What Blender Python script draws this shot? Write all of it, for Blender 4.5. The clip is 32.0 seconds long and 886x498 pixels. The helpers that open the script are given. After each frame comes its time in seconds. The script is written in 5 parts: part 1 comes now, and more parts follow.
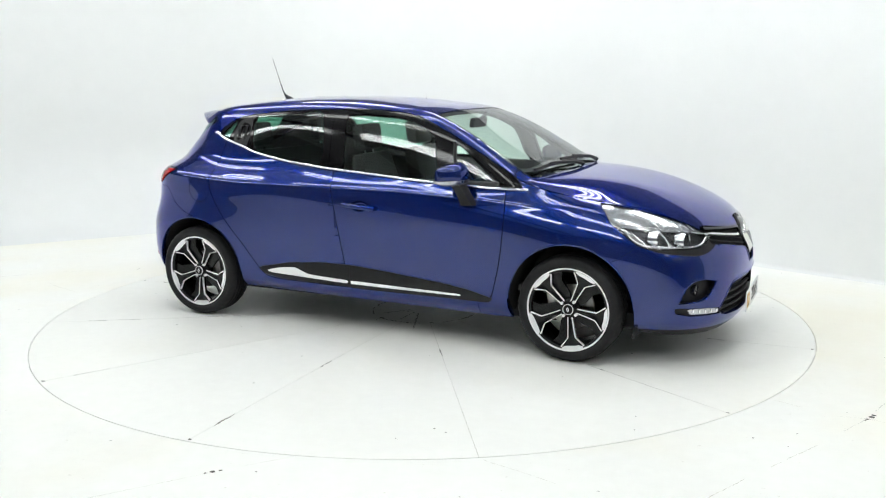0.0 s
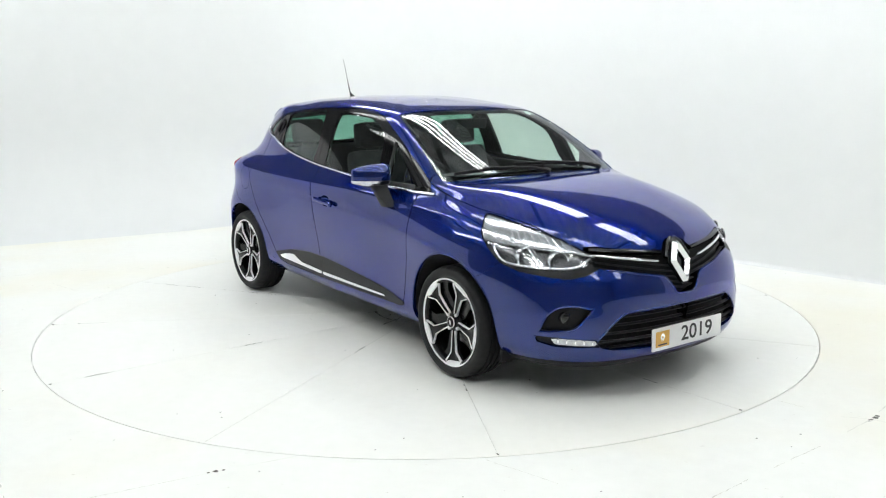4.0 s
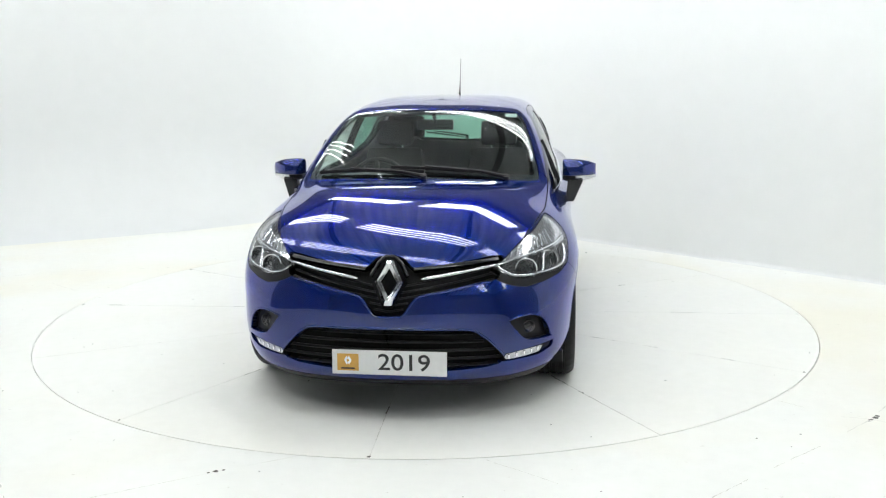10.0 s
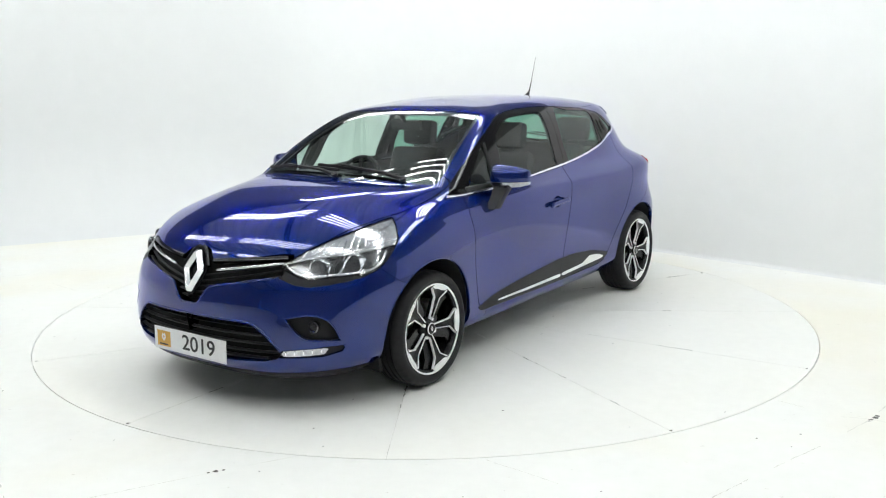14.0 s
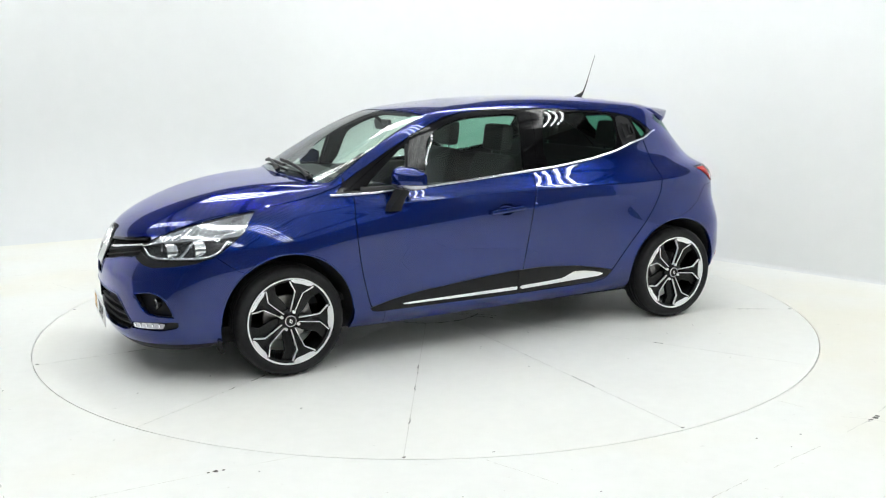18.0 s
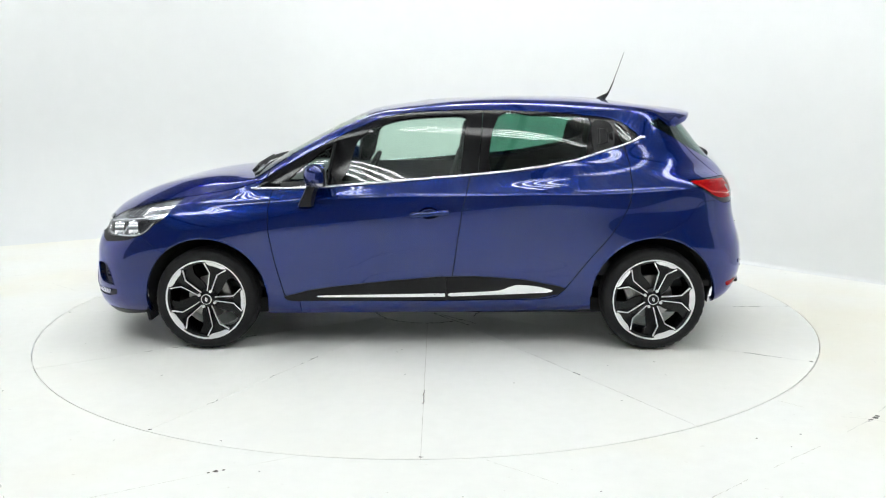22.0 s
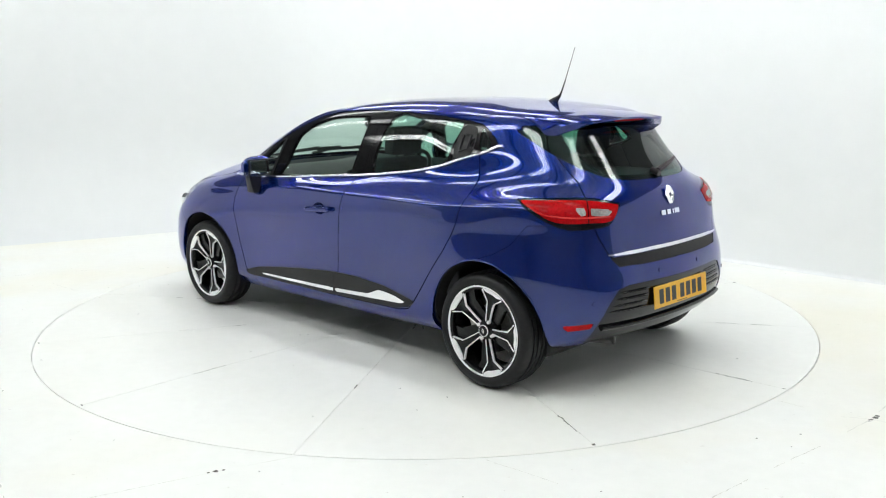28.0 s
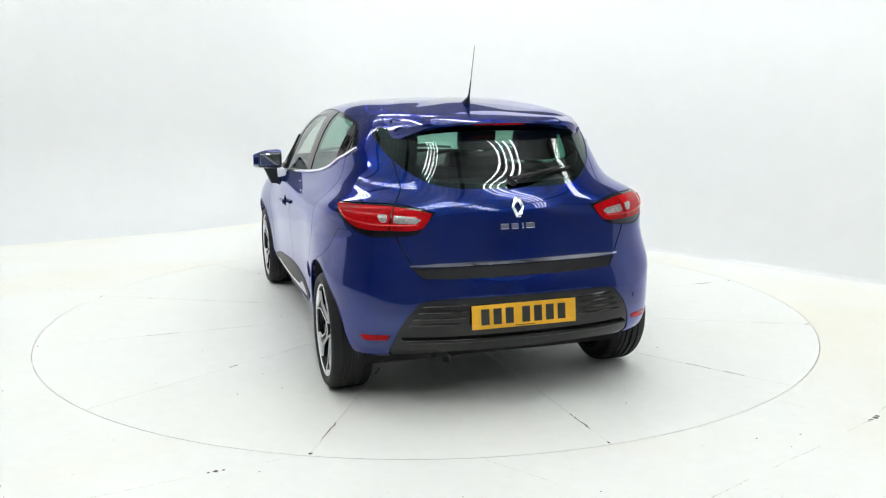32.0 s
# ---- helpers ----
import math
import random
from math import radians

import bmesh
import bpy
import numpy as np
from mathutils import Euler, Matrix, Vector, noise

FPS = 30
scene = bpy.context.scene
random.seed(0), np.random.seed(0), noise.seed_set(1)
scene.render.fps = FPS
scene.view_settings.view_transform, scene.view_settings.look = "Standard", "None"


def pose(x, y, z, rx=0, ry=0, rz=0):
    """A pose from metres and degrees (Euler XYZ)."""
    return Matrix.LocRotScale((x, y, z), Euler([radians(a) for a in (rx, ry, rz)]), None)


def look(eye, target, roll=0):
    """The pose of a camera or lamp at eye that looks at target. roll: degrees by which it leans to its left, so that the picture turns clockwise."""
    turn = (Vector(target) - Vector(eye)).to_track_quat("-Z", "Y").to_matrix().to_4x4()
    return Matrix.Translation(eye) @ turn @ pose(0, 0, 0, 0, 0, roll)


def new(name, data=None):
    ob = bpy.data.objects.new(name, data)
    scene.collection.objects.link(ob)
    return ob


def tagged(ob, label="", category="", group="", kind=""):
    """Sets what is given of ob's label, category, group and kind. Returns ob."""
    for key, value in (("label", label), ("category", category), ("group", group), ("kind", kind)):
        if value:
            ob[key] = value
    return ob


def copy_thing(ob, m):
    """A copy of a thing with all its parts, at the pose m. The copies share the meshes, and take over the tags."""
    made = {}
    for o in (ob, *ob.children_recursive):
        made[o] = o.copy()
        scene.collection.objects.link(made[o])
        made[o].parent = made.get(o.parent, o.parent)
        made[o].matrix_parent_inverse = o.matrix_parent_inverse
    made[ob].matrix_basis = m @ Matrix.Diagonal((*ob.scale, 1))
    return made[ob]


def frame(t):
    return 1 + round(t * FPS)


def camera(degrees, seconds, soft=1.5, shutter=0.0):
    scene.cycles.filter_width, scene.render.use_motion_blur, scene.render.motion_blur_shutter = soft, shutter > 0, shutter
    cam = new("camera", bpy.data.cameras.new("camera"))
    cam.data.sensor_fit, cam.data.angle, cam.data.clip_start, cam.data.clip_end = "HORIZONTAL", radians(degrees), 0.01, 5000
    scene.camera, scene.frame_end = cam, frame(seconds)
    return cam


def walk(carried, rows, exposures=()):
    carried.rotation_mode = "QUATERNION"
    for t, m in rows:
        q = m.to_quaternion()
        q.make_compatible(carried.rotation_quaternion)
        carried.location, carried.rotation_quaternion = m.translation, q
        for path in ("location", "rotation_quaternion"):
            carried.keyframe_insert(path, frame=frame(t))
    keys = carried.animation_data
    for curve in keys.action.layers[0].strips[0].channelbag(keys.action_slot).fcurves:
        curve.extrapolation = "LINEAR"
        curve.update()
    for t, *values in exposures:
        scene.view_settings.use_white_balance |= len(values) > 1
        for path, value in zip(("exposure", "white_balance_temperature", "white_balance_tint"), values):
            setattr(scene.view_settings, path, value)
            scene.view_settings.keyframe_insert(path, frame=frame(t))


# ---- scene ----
# Camera: it stands still but for a slight settling at the start.
CAM_H, CAM_D, LENS = 1.529, 5.944, 52.92
TILT, PAN, ROLL = 10.563, 1.010, -0.447
cam = camera(LENS, 32.0, soft=1.15)
EYE = Vector((0, -CAM_D, CAM_H))


def aim(extra=0.0):
    p, t = radians(PAN + extra), radians(TILT)
    way = Vector((math.sin(p) * math.cos(t), math.cos(p) * math.cos(t), -math.sin(t)))
    return look(EYE, EYE + way, ROLL)


walk(cam, [(0, aim(0.2)), (0.5, aim(0.13)), (1, aim(0.06)), (1.5, aim(0.03)), (2.5, aim()), (32, aim())])

# The turntable: degrees turned at a time, and the car's place on it.
CAR_X, CAR_Y = -0.0465, 0.1065


def turned(t):
    return -27.022 - 7.0853 * t


def on_table(t):
    return pose(0, 0, 0, 0, 0, turned(t)) @ pose(CAR_X, CAR_Y, TABLE_Z)


TABLE_Z = 0.0
scene.view_settings.exposure = 0.0
# Light: banks of fluorescent tubes under a dark sheet roof; the room is closed, so the sky gives next to nothing.
world = bpy.data.worlds.new("world")
scene.world = world
world.use_nodes = True
sky = world.node_tree.nodes.new("ShaderNodeTexSky")
sky.sky_type, sky.sun_disc, sky.sun_elevation, sky.sun_rotation = "NISHITA", False, 0.8, 0.5
world.node_tree.links.new(sky.outputs["Color"], world.node_tree.nodes["Background"].inputs["Color"])
world.node_tree.nodes["Background"].inputs["Strength"].default_value = 0.05
TUBE = 21.2
CEILING = 4.6
# ---- materials ----
def mat(name, color, rough=0.5, metal=0.0, coat=0.0, grain=0.0, scale=20.0, bump=0.0, fleck=0.0, spec=0.5):
    """A surface with variation at two scales (cloudy and fine), and fine relief."""
    m = bpy.data.materials.new(name)
    m.use_nodes = True
    nt = m.node_tree
    b = nt.nodes["Principled BSDF"]
    b.inputs["Base Color"].default_value = (*color, 1)
    b.inputs["Roughness"].default_value, b.inputs["Metallic"].default_value = rough, metal
    b.inputs["Coat Weight"].default_value, b.inputs["Coat Roughness"].default_value = coat, 0.015
    b.inputs["Specular IOR Level"].default_value = spec
    if grain or bump:
        co = nt.nodes.new("ShaderNodeTexCoord")
        big, small = nt.nodes.new("ShaderNodeTexNoise"), nt.nodes.new("ShaderNodeTexNoise")
        big.inputs["Scale"].default_value, small.inputs["Scale"].default_value = scale * 0.12, scale
        big.inputs["Detail"].default_value, small.inputs["Detail"].default_value = 4, 3
        add = nt.nodes.new("ShaderNodeMath")
        add.operation = "ADD"
        for k, n in enumerate((big, small)):
            nt.links.new(co.outputs["Object"], n.inputs["Vector"])
            nt.links.new(n.outputs["Fac"], add.inputs[k])
        if grain:
            ramp = nt.nodes.new("ShaderNodeMapRange")
            ramp.inputs["From Min"].default_value, ramp.inputs["From Max"].default_value = 0.7, 1.3
            ramp.inputs["To Min"].default_value, ramp.inputs["To Max"].default_value = 1 - grain, 1 + grain
            mul = nt.nodes.new("ShaderNodeVectorMath")
            mul.operation = "SCALE"
            mul.inputs[0].default_value = color
            nt.links.new(add.outputs[0], ramp.inputs["Value"])
            nt.links.new(ramp.outputs[0], mul.inputs["Scale"])
            nt.links.new(mul.outputs[0], b.inputs["Base Color"])
        if bump:
            bp = nt.nodes.new("ShaderNodeBump")
            bp.inputs["Strength"].default_value, bp.inputs["Distance"].default_value = bump, 0.002
            nt.links.new(small.outputs["Fac"], bp.inputs["Height"])
            nt.links.new(bp.outputs[0], b.inputs["Normal"])
    return m


def glass(name, tint, rough=0.0, mirror=0.09):
    """Thin sheet glass: tinted clear, with a mirror sheen that grows at a slant."""
    m = bpy.data.materials.new(name)
    m.use_nodes = True
    nt = m.node_tree
    nt.nodes.remove(nt.nodes["Principled BSDF"])
    out = nt.nodes["Material Output"]
    tr, gl, mix, fr, pw, rng = (nt.nodes.new("ShaderNode" + k) for k in ("BsdfTransparent", "BsdfGlossy", "MixShader", "LayerWeight", "Math", "MapRange"))
    tr.inputs["Color"].default_value = (*tint, 1)
    gl.inputs["Roughness"].default_value = rough
    pw.operation, pw.inputs[1].default_value = "POWER", 5.0
    rng.inputs["To Min"].default_value = mirror
    nt.links.new(fr.outputs["Facing"], pw.inputs[0])
    nt.links.new(pw.outputs[0], rng.inputs["Value"])
    nt.links.new(rng.outputs[0], mix.inputs["Fac"])
    nt.links.new(tr.outputs[0], mix.inputs[1])
    nt.links.new(gl.outputs[0], mix.inputs[2])
    nt.links.new(mix.outputs[0], out.inputs["Surface"])
    return m


def glow(name, color, strength):
    m = bpy.data.materials.new(name)
    m.use_nodes = True
    b = m.node_tree.nodes["Principled BSDF"]
    b.inputs["Base Color"].default_value = (*color, 1)
    b.inputs["Emission Color"].default_value, b.inputs["Emission Strength"].default_value = (*color, 1), strength
    return m


PAINT = mat("metallic_blue_paint", (0.0007, 0.0140, 0.148), 0.24, 0.60, 1.0, grain=0.05, scale=900, spec=0.0)
PAINT.node_tree.nodes["Principled BSDF"].inputs["Specular Tint"].default_value = (0.02, 0.06, 1.0, 1.0)
PAINT.node_tree.nodes["Principled BSDF"].inputs["Coat Roughness"].default_value = 0.004
PAINT.node_tree.nodes["Principled BSDF"].inputs["Coat IOR"].default_value = 1.62
BLACK_GLOSS = mat("gloss_black", (0.004, 0.004, 0.005), 0.10, 0, 0.0, spec=0.45)
FRAME_BLACK = mat("satin_black_frame", (0.004, 0.004, 0.0045), 0.08, 0, 0.0, grain=0.1, scale=200, spec=0.28)
BACK_WALL = mat("grey_workshop_cladding", (0.16, 0.163, 0.168), 0.7, grain=0.2, scale=4)
UPPER_WALL = mat("dark_cladding", (0.07, 0.072, 0.075), 0.7, grain=0.15, scale=5)
BLACK_TRIM = mat("black_plastic", (0.008, 0.008, 0.009), 0.42, grain=0.2, scale=300, bump=0.15, spec=0.28)
DARK = mat("dark_cavity", (0.006, 0.006, 0.006), 0.8)
RUBBER = mat("tyre_rubber", (0.009, 0.009, 0.010), 0.55, grain=0.25, scale=60, bump=0.1, spec=0.3)
CHROME = mat("chrome", (0.85, 0.86, 0.88), 0.06, 1.0)
ALLOY = mat("machined_alloy", (0.92, 0.92, 0.92), 0.34, 0.30, grain=0.05, scale=200)
RIM_BLACK = mat("black_rim_lacquer", (0.006, 0.006, 0.007), 0.25, 0, 0.0, grain=0.15, scale=150, spec=0.3)
STEEL = mat("brake_steel", (0.35, 0.34, 0.33), 0.35, 1.0, grain=0.2, scale=80)
CLEAR = glass("windscreen_glass", (0.82, 0.93, 0.88))
TINTED = glass("privacy_glass", (0.25, 0.50, 0.40), mirror=0.07)
SMOKED = glass("front_door_glass", (0.73, 0.86, 0.79), mirror=0.06)
LENS_CLEAR = glass("lamp_lens", (0.96, 0.97, 0.98))
RED_LENS = mat("red_lamp_lens", (0.36, 0.003, 0.005), 0.10, 0, 0.0, grain=0.3, scale=90, spec=0.12)
RED_BRIGHT = mat("bright_red_lens", (0.55, 0.012, 0.012), 0.1, 0, 0.7)
LAMP_SILVER = mat("silvered_lamp", (0.56, 0.57, 0.59), 0.16, 0.85, 0.3, grain=0.3, scale=60, bump=0.12)
LAMP_CHROME = mat("lamp_reflector", (0.82, 0.83, 0.85), 0.10, 1.0)
LAMP_DARK = mat("dark_lamp_bed", (0.11, 0.11, 0.115), 0.18, 0.8, grain=0.3, scale=60)
SATIN_CHROME = mat("satin_chrome", (0.80, 0.81, 0.82), 0.16, 1.0)
TAIL_WINDOW = mat("clear_lamp_window", (0.34, 0.31, 0.31), 0.22, 0.3, 0.0, grain=0.35, scale=90, bump=0.4)
MIRROR = mat("mirror_glass", (0.85, 0.87, 0.88), 0.01, 1.0)
PLATE_YELLOW = mat("yellow_plate", (0.80, 0.42, 0.02), 0.35, grain=0.05, scale=40)
PLATE_WHITE = mat("white_plate", (0.80, 0.80, 0.80), 0.35, grain=0.03, scale=40)
PLATE_GOLD = mat("golden_print", (0.65, 0.36, 0.07), 0.4, grain=0.05, scale=60)
PLATE_BLACK = mat("plate_print", (0.02, 0.02, 0.022), 0.4)
STICKER = mat("pale_green_paper", (0.55, 0.70, 0.62), 0.6, grain=0.05, scale=60)
LINING = mat("grey_lining", (0.045, 0.047, 0.048), 0.65, grain=0.2, scale=120, bump=0.2)
CLOTH = mat("dark_seat_cloth", (0.026, 0.026, 0.028), 0.85, grain=0.3, scale=200, bump=0.3)
WHITE_WALL = mat("white_wall_paint", (0.76, 0.77, 0.775), 0.6, grain=0.012, scale=6, bump=0.05)


def floor_paint(name, stain=0.55):
    """White floor paint, yellowed in patches, with scuffs and small stains."""
    m = mat(name, (0.86, 0.862, 0.835), 0.45, grain=0.02, scale=14, bump=0.04)
    nt = m.node_tree
    b = nt.nodes["Principled BSDF"]
    src = b.inputs["Base Color"].links[0].from_socket
    co = nt.nodes.new("ShaderNodeTexCoord")
    n1, n2 = nt.nodes.new("ShaderNodeTexNoise"), nt.nodes.new("ShaderNodeTexNoise")
    n1.inputs["Scale"].default_value, n1.inputs["Detail"].default_value = 0.55, 6
    n2.inputs["Scale"].default_value, n2.inputs["Detail"].default_value = 34, 5
    prev = src
    for n, lo, hi, tint in ((n1, 0.47, 0.68, (0.84, 0.79, 0.64, 1)), (n2, 0.70, 0.78, (0.45, 0.42, 0.36, 1))):
        r = nt.nodes.new("ShaderNodeMapRange")
        r.inputs["From Min"].default_value, r.inputs["From Max"].default_value = lo, hi
        r.inputs["To Max"].default_value = stain
        mx = nt.nodes.new("ShaderNodeMixRGB")
        mx.inputs["Color2"].default_value = tint
        nt.links.new(co.outputs["Object"], n.inputs["Vector"])
        nt.links.new(n.outputs["Fac"], r.inputs["Value"])
        nt.links.new(r.outputs[0], mx.inputs["Fac"])
        nt.links.new(prev, mx.inputs["Color1"])
        prev = mx.outputs[0]
    nt.links.new(prev, b.inputs["Base Color"])
    return m


WHITE_FLOOR = floor_paint("white_floor_paint")
TABLE_PAINT = floor_paint("white_table_paint", 0.16)
CRACK = mat("chipped_edge", (0.10, 0.095, 0.085), 0.8, grain=0.4, scale=80)
SEAM = mat("filled_seam", (0.62, 0.61, 0.57), 0.7, grain=0.25, scale=40)
BEAM = mat("dark_steel_beam", (0.06, 0.062, 0.065), 0.5, grain=0.2, scale=12)
CHROME_DROP = glass("water_drop", (0.90, 0.92, 0.94), 0.02, 0.22)
ROOF_SHEET = mat("grey_roof_sheet", (0.45, 0.46, 0.47), 0.6, grain=0.1, scale=8)
TUBE_GLOW = glow("fluorescent_tube", (0.97, 1.0, 0.985), TUBE)
# ---- building tools ----
def obj(name, data, parent=None, label="", at=None):
    ob = new(name, data)
    if parent is not None:
        ob.parent = parent
    if at is not None:
        ob.matrix_basis = at
    if label:
        ob["label"] = label
    return ob


def part(name, bm, material, parent=None, label="", at=None, smooth=None):
    """Link a bmesh as one mesh object. smooth: the angle in degrees up to which edges are rounded off in shading."""
    me = bpy.data.meshes.new(name)
    bmesh.ops.recalc_face_normals(bm, faces=bm.faces)
    if smooth is not None:
        for f in bm.faces:
            f.smooth = True
        for e in bm.edges:
            if len(e.link_faces) == 2 and e.calc_face_angle(0) > radians(smooth):
                e.smooth = False
    bm.to_mesh(me)
    bm.free()
    for m in material if isinstance(material, (list, tuple)) else [material]:
        me.materials.append(m)
    return obj(name, me, parent, label, at)


def thing(name, label, category, at=None, group=""):
    return tagged(obj(name, None, at=at), label, category, group)


def box(bm, size, at=(0, 0, 0), turn=(0, 0, 0), bevel=0.0, taper=None):
    vs = bmesh.ops.create_cube(bm, size=1)["verts"]
    m = pose(*at, *turn)
    for v in vs:
        s = taper if taper and v.co.z > 0 else (1, 1)
        v.co = Vector((v.co.x * size[0] * s[0], v.co.y * size[1] * s[1], v.co.z * size[2]))
    if bevel:
        es = list({e for v in vs for e in v.link_edges})
        vs = [v for f in bmesh.ops.bevel(bm, geom=es, offset=bevel, segments=2, profile=0.6, affect="EDGES")["faces"] for v in f.verts] + [v for v in vs if v.is_valid]
    for v in set(vs):
        v.co = m @ v.co
    return bm


def cyl(bm, r, depth, at=(0, 0, 0), turn=(0, 0, 0), n=24, r2=None):
    bmesh.ops.create_cone(bm, cap_ends=True, segments=n, radius1=r, radius2=r if r2 is None else r2, depth=depth, matrix=pose(*at, *turn))
    return bm


def lathe(bm, profile, n=48, axis="y"):
    """Turn a profile of (radius, along) round an axis."""
    rings = []
    for k in range(n):
        a = 2 * math.pi * k / n
        c, s = math.cos(a), math.sin(a)
        rings.append([bm.verts.new((r * c, d, r * s) if axis == "y" else (r * c, r * s, d)) for r, d in profile])
    for k in range(n):
        a, b = rings[k], rings[(k + 1) % n]
        for i in range(len(profile) - 1):
            bm.faces.new((a[i], a[i + 1], b[i + 1], b[i]))
    return bm


def tube(bm, pts, r, n=8, ends=True, flat=1.0):
    """A round bar along points; flat squeezes it along its second axis. r may be a list."""
    pts = [Vector(p) for p in pts]
    rings = []
    side = None
    for i, p in enumerate(pts):
        d = (pts[min(i + 1, len(pts) - 1)] - pts[max(i - 1, 0)]).normalized()
        ref = Vector((0, 0, 1)) if abs(d.z) < 0.9 else Vector((1, 0, 0))
        side = d.cross(ref).normalized() if side is None else (side - d * side.dot(d)).normalized()
        up = side.cross(d)
        rr = r[i] if isinstance(r, (list, tuple, np.ndarray)) else r
        rings.append([bm.verts.new(p + side * (rr * math.cos(2 * math.pi * k / n)) + up * (rr * flat * math.sin(2 * math.pi * k / n))) for k in range(n)])
    for a, b in zip(rings, rings[1:]):
        for k in range(n):
            bm.faces.new((a[k], a[(k + 1) % n], b[(k + 1) % n], b[k]))
    if ends:
        bm.faces.new(rings[0][::-1])
        bm.faces.new(rings[-1])
    return bm


def slab(bm, outline, lift, up=Vector((0, 0, 1)), frame_at=None):
    """A flat outline (2D) made into a plate of some thickness, in the plane of frame_at."""
    m = frame_at or Matrix.Identity(4)
    lo = [bm.verts.new(m @ Vector((x, y, 0))) for x, y in outline]
    hi = [bm.verts.new(m @ Vector((x, y, lift))) for x, y in outline]
    n = len(lo)
    bm.faces.new(hi)
    bm.faces.new(lo[::-1])
    for i in range(n):
        bm.faces.new((lo[i], lo[(i + 1) % n], hi[(i + 1) % n], hi[i]))
    return bm


def panel(name, sheet, material, parent, label="", depth=0.010):
    """A piece of skin as a mesh: outer face with the body's own normals, and a flange of some depth all round its edge."""
    v, n, f = sheet.v, sheet.n, sheet.f
    if depth:
        e = np.concatenate([f[:, [0, 1]], f[:, [1, 2]], f[:, [2, 0]]])
        key = np.sort(e, axis=1)
        _, idx, cnt = np.unique(key, axis=0, return_index=True, return_counts=True)
        rim = e[idx[cnt == 1]]
        base = len(v)
        a, b = rim[:, 0], rim[:, 1]
        k = len(rim)
        flank = np.cross(v[b] - v[a], n[a])
        flank /= np.maximum(np.linalg.norm(flank, axis=1, keepdims=True), 1e-9)
        v = np.concatenate([v, v[a], v[b], v[b] - n[b] * depth, v[a] - n[a] * depth])
        n = np.concatenate([n, flank, flank, flank, flank])
        i = base + np.arange(k)
        f = np.concatenate([f, np.stack([i + k, i, i + 3 * k], 1), np.stack([i + k, i + 3 * k, i + 2 * k], 1)])
    me = bpy.data.meshes.new(name)
    me.from_pydata(v.tolist(), [], f.tolist())
    me.polygons.foreach_set("use_smooth", np.ones(len(f), bool))
    me.normals_split_custom_set_from_vertices(n.tolist())
    me.materials.append(material)
    return obj(name, me, parent, label)
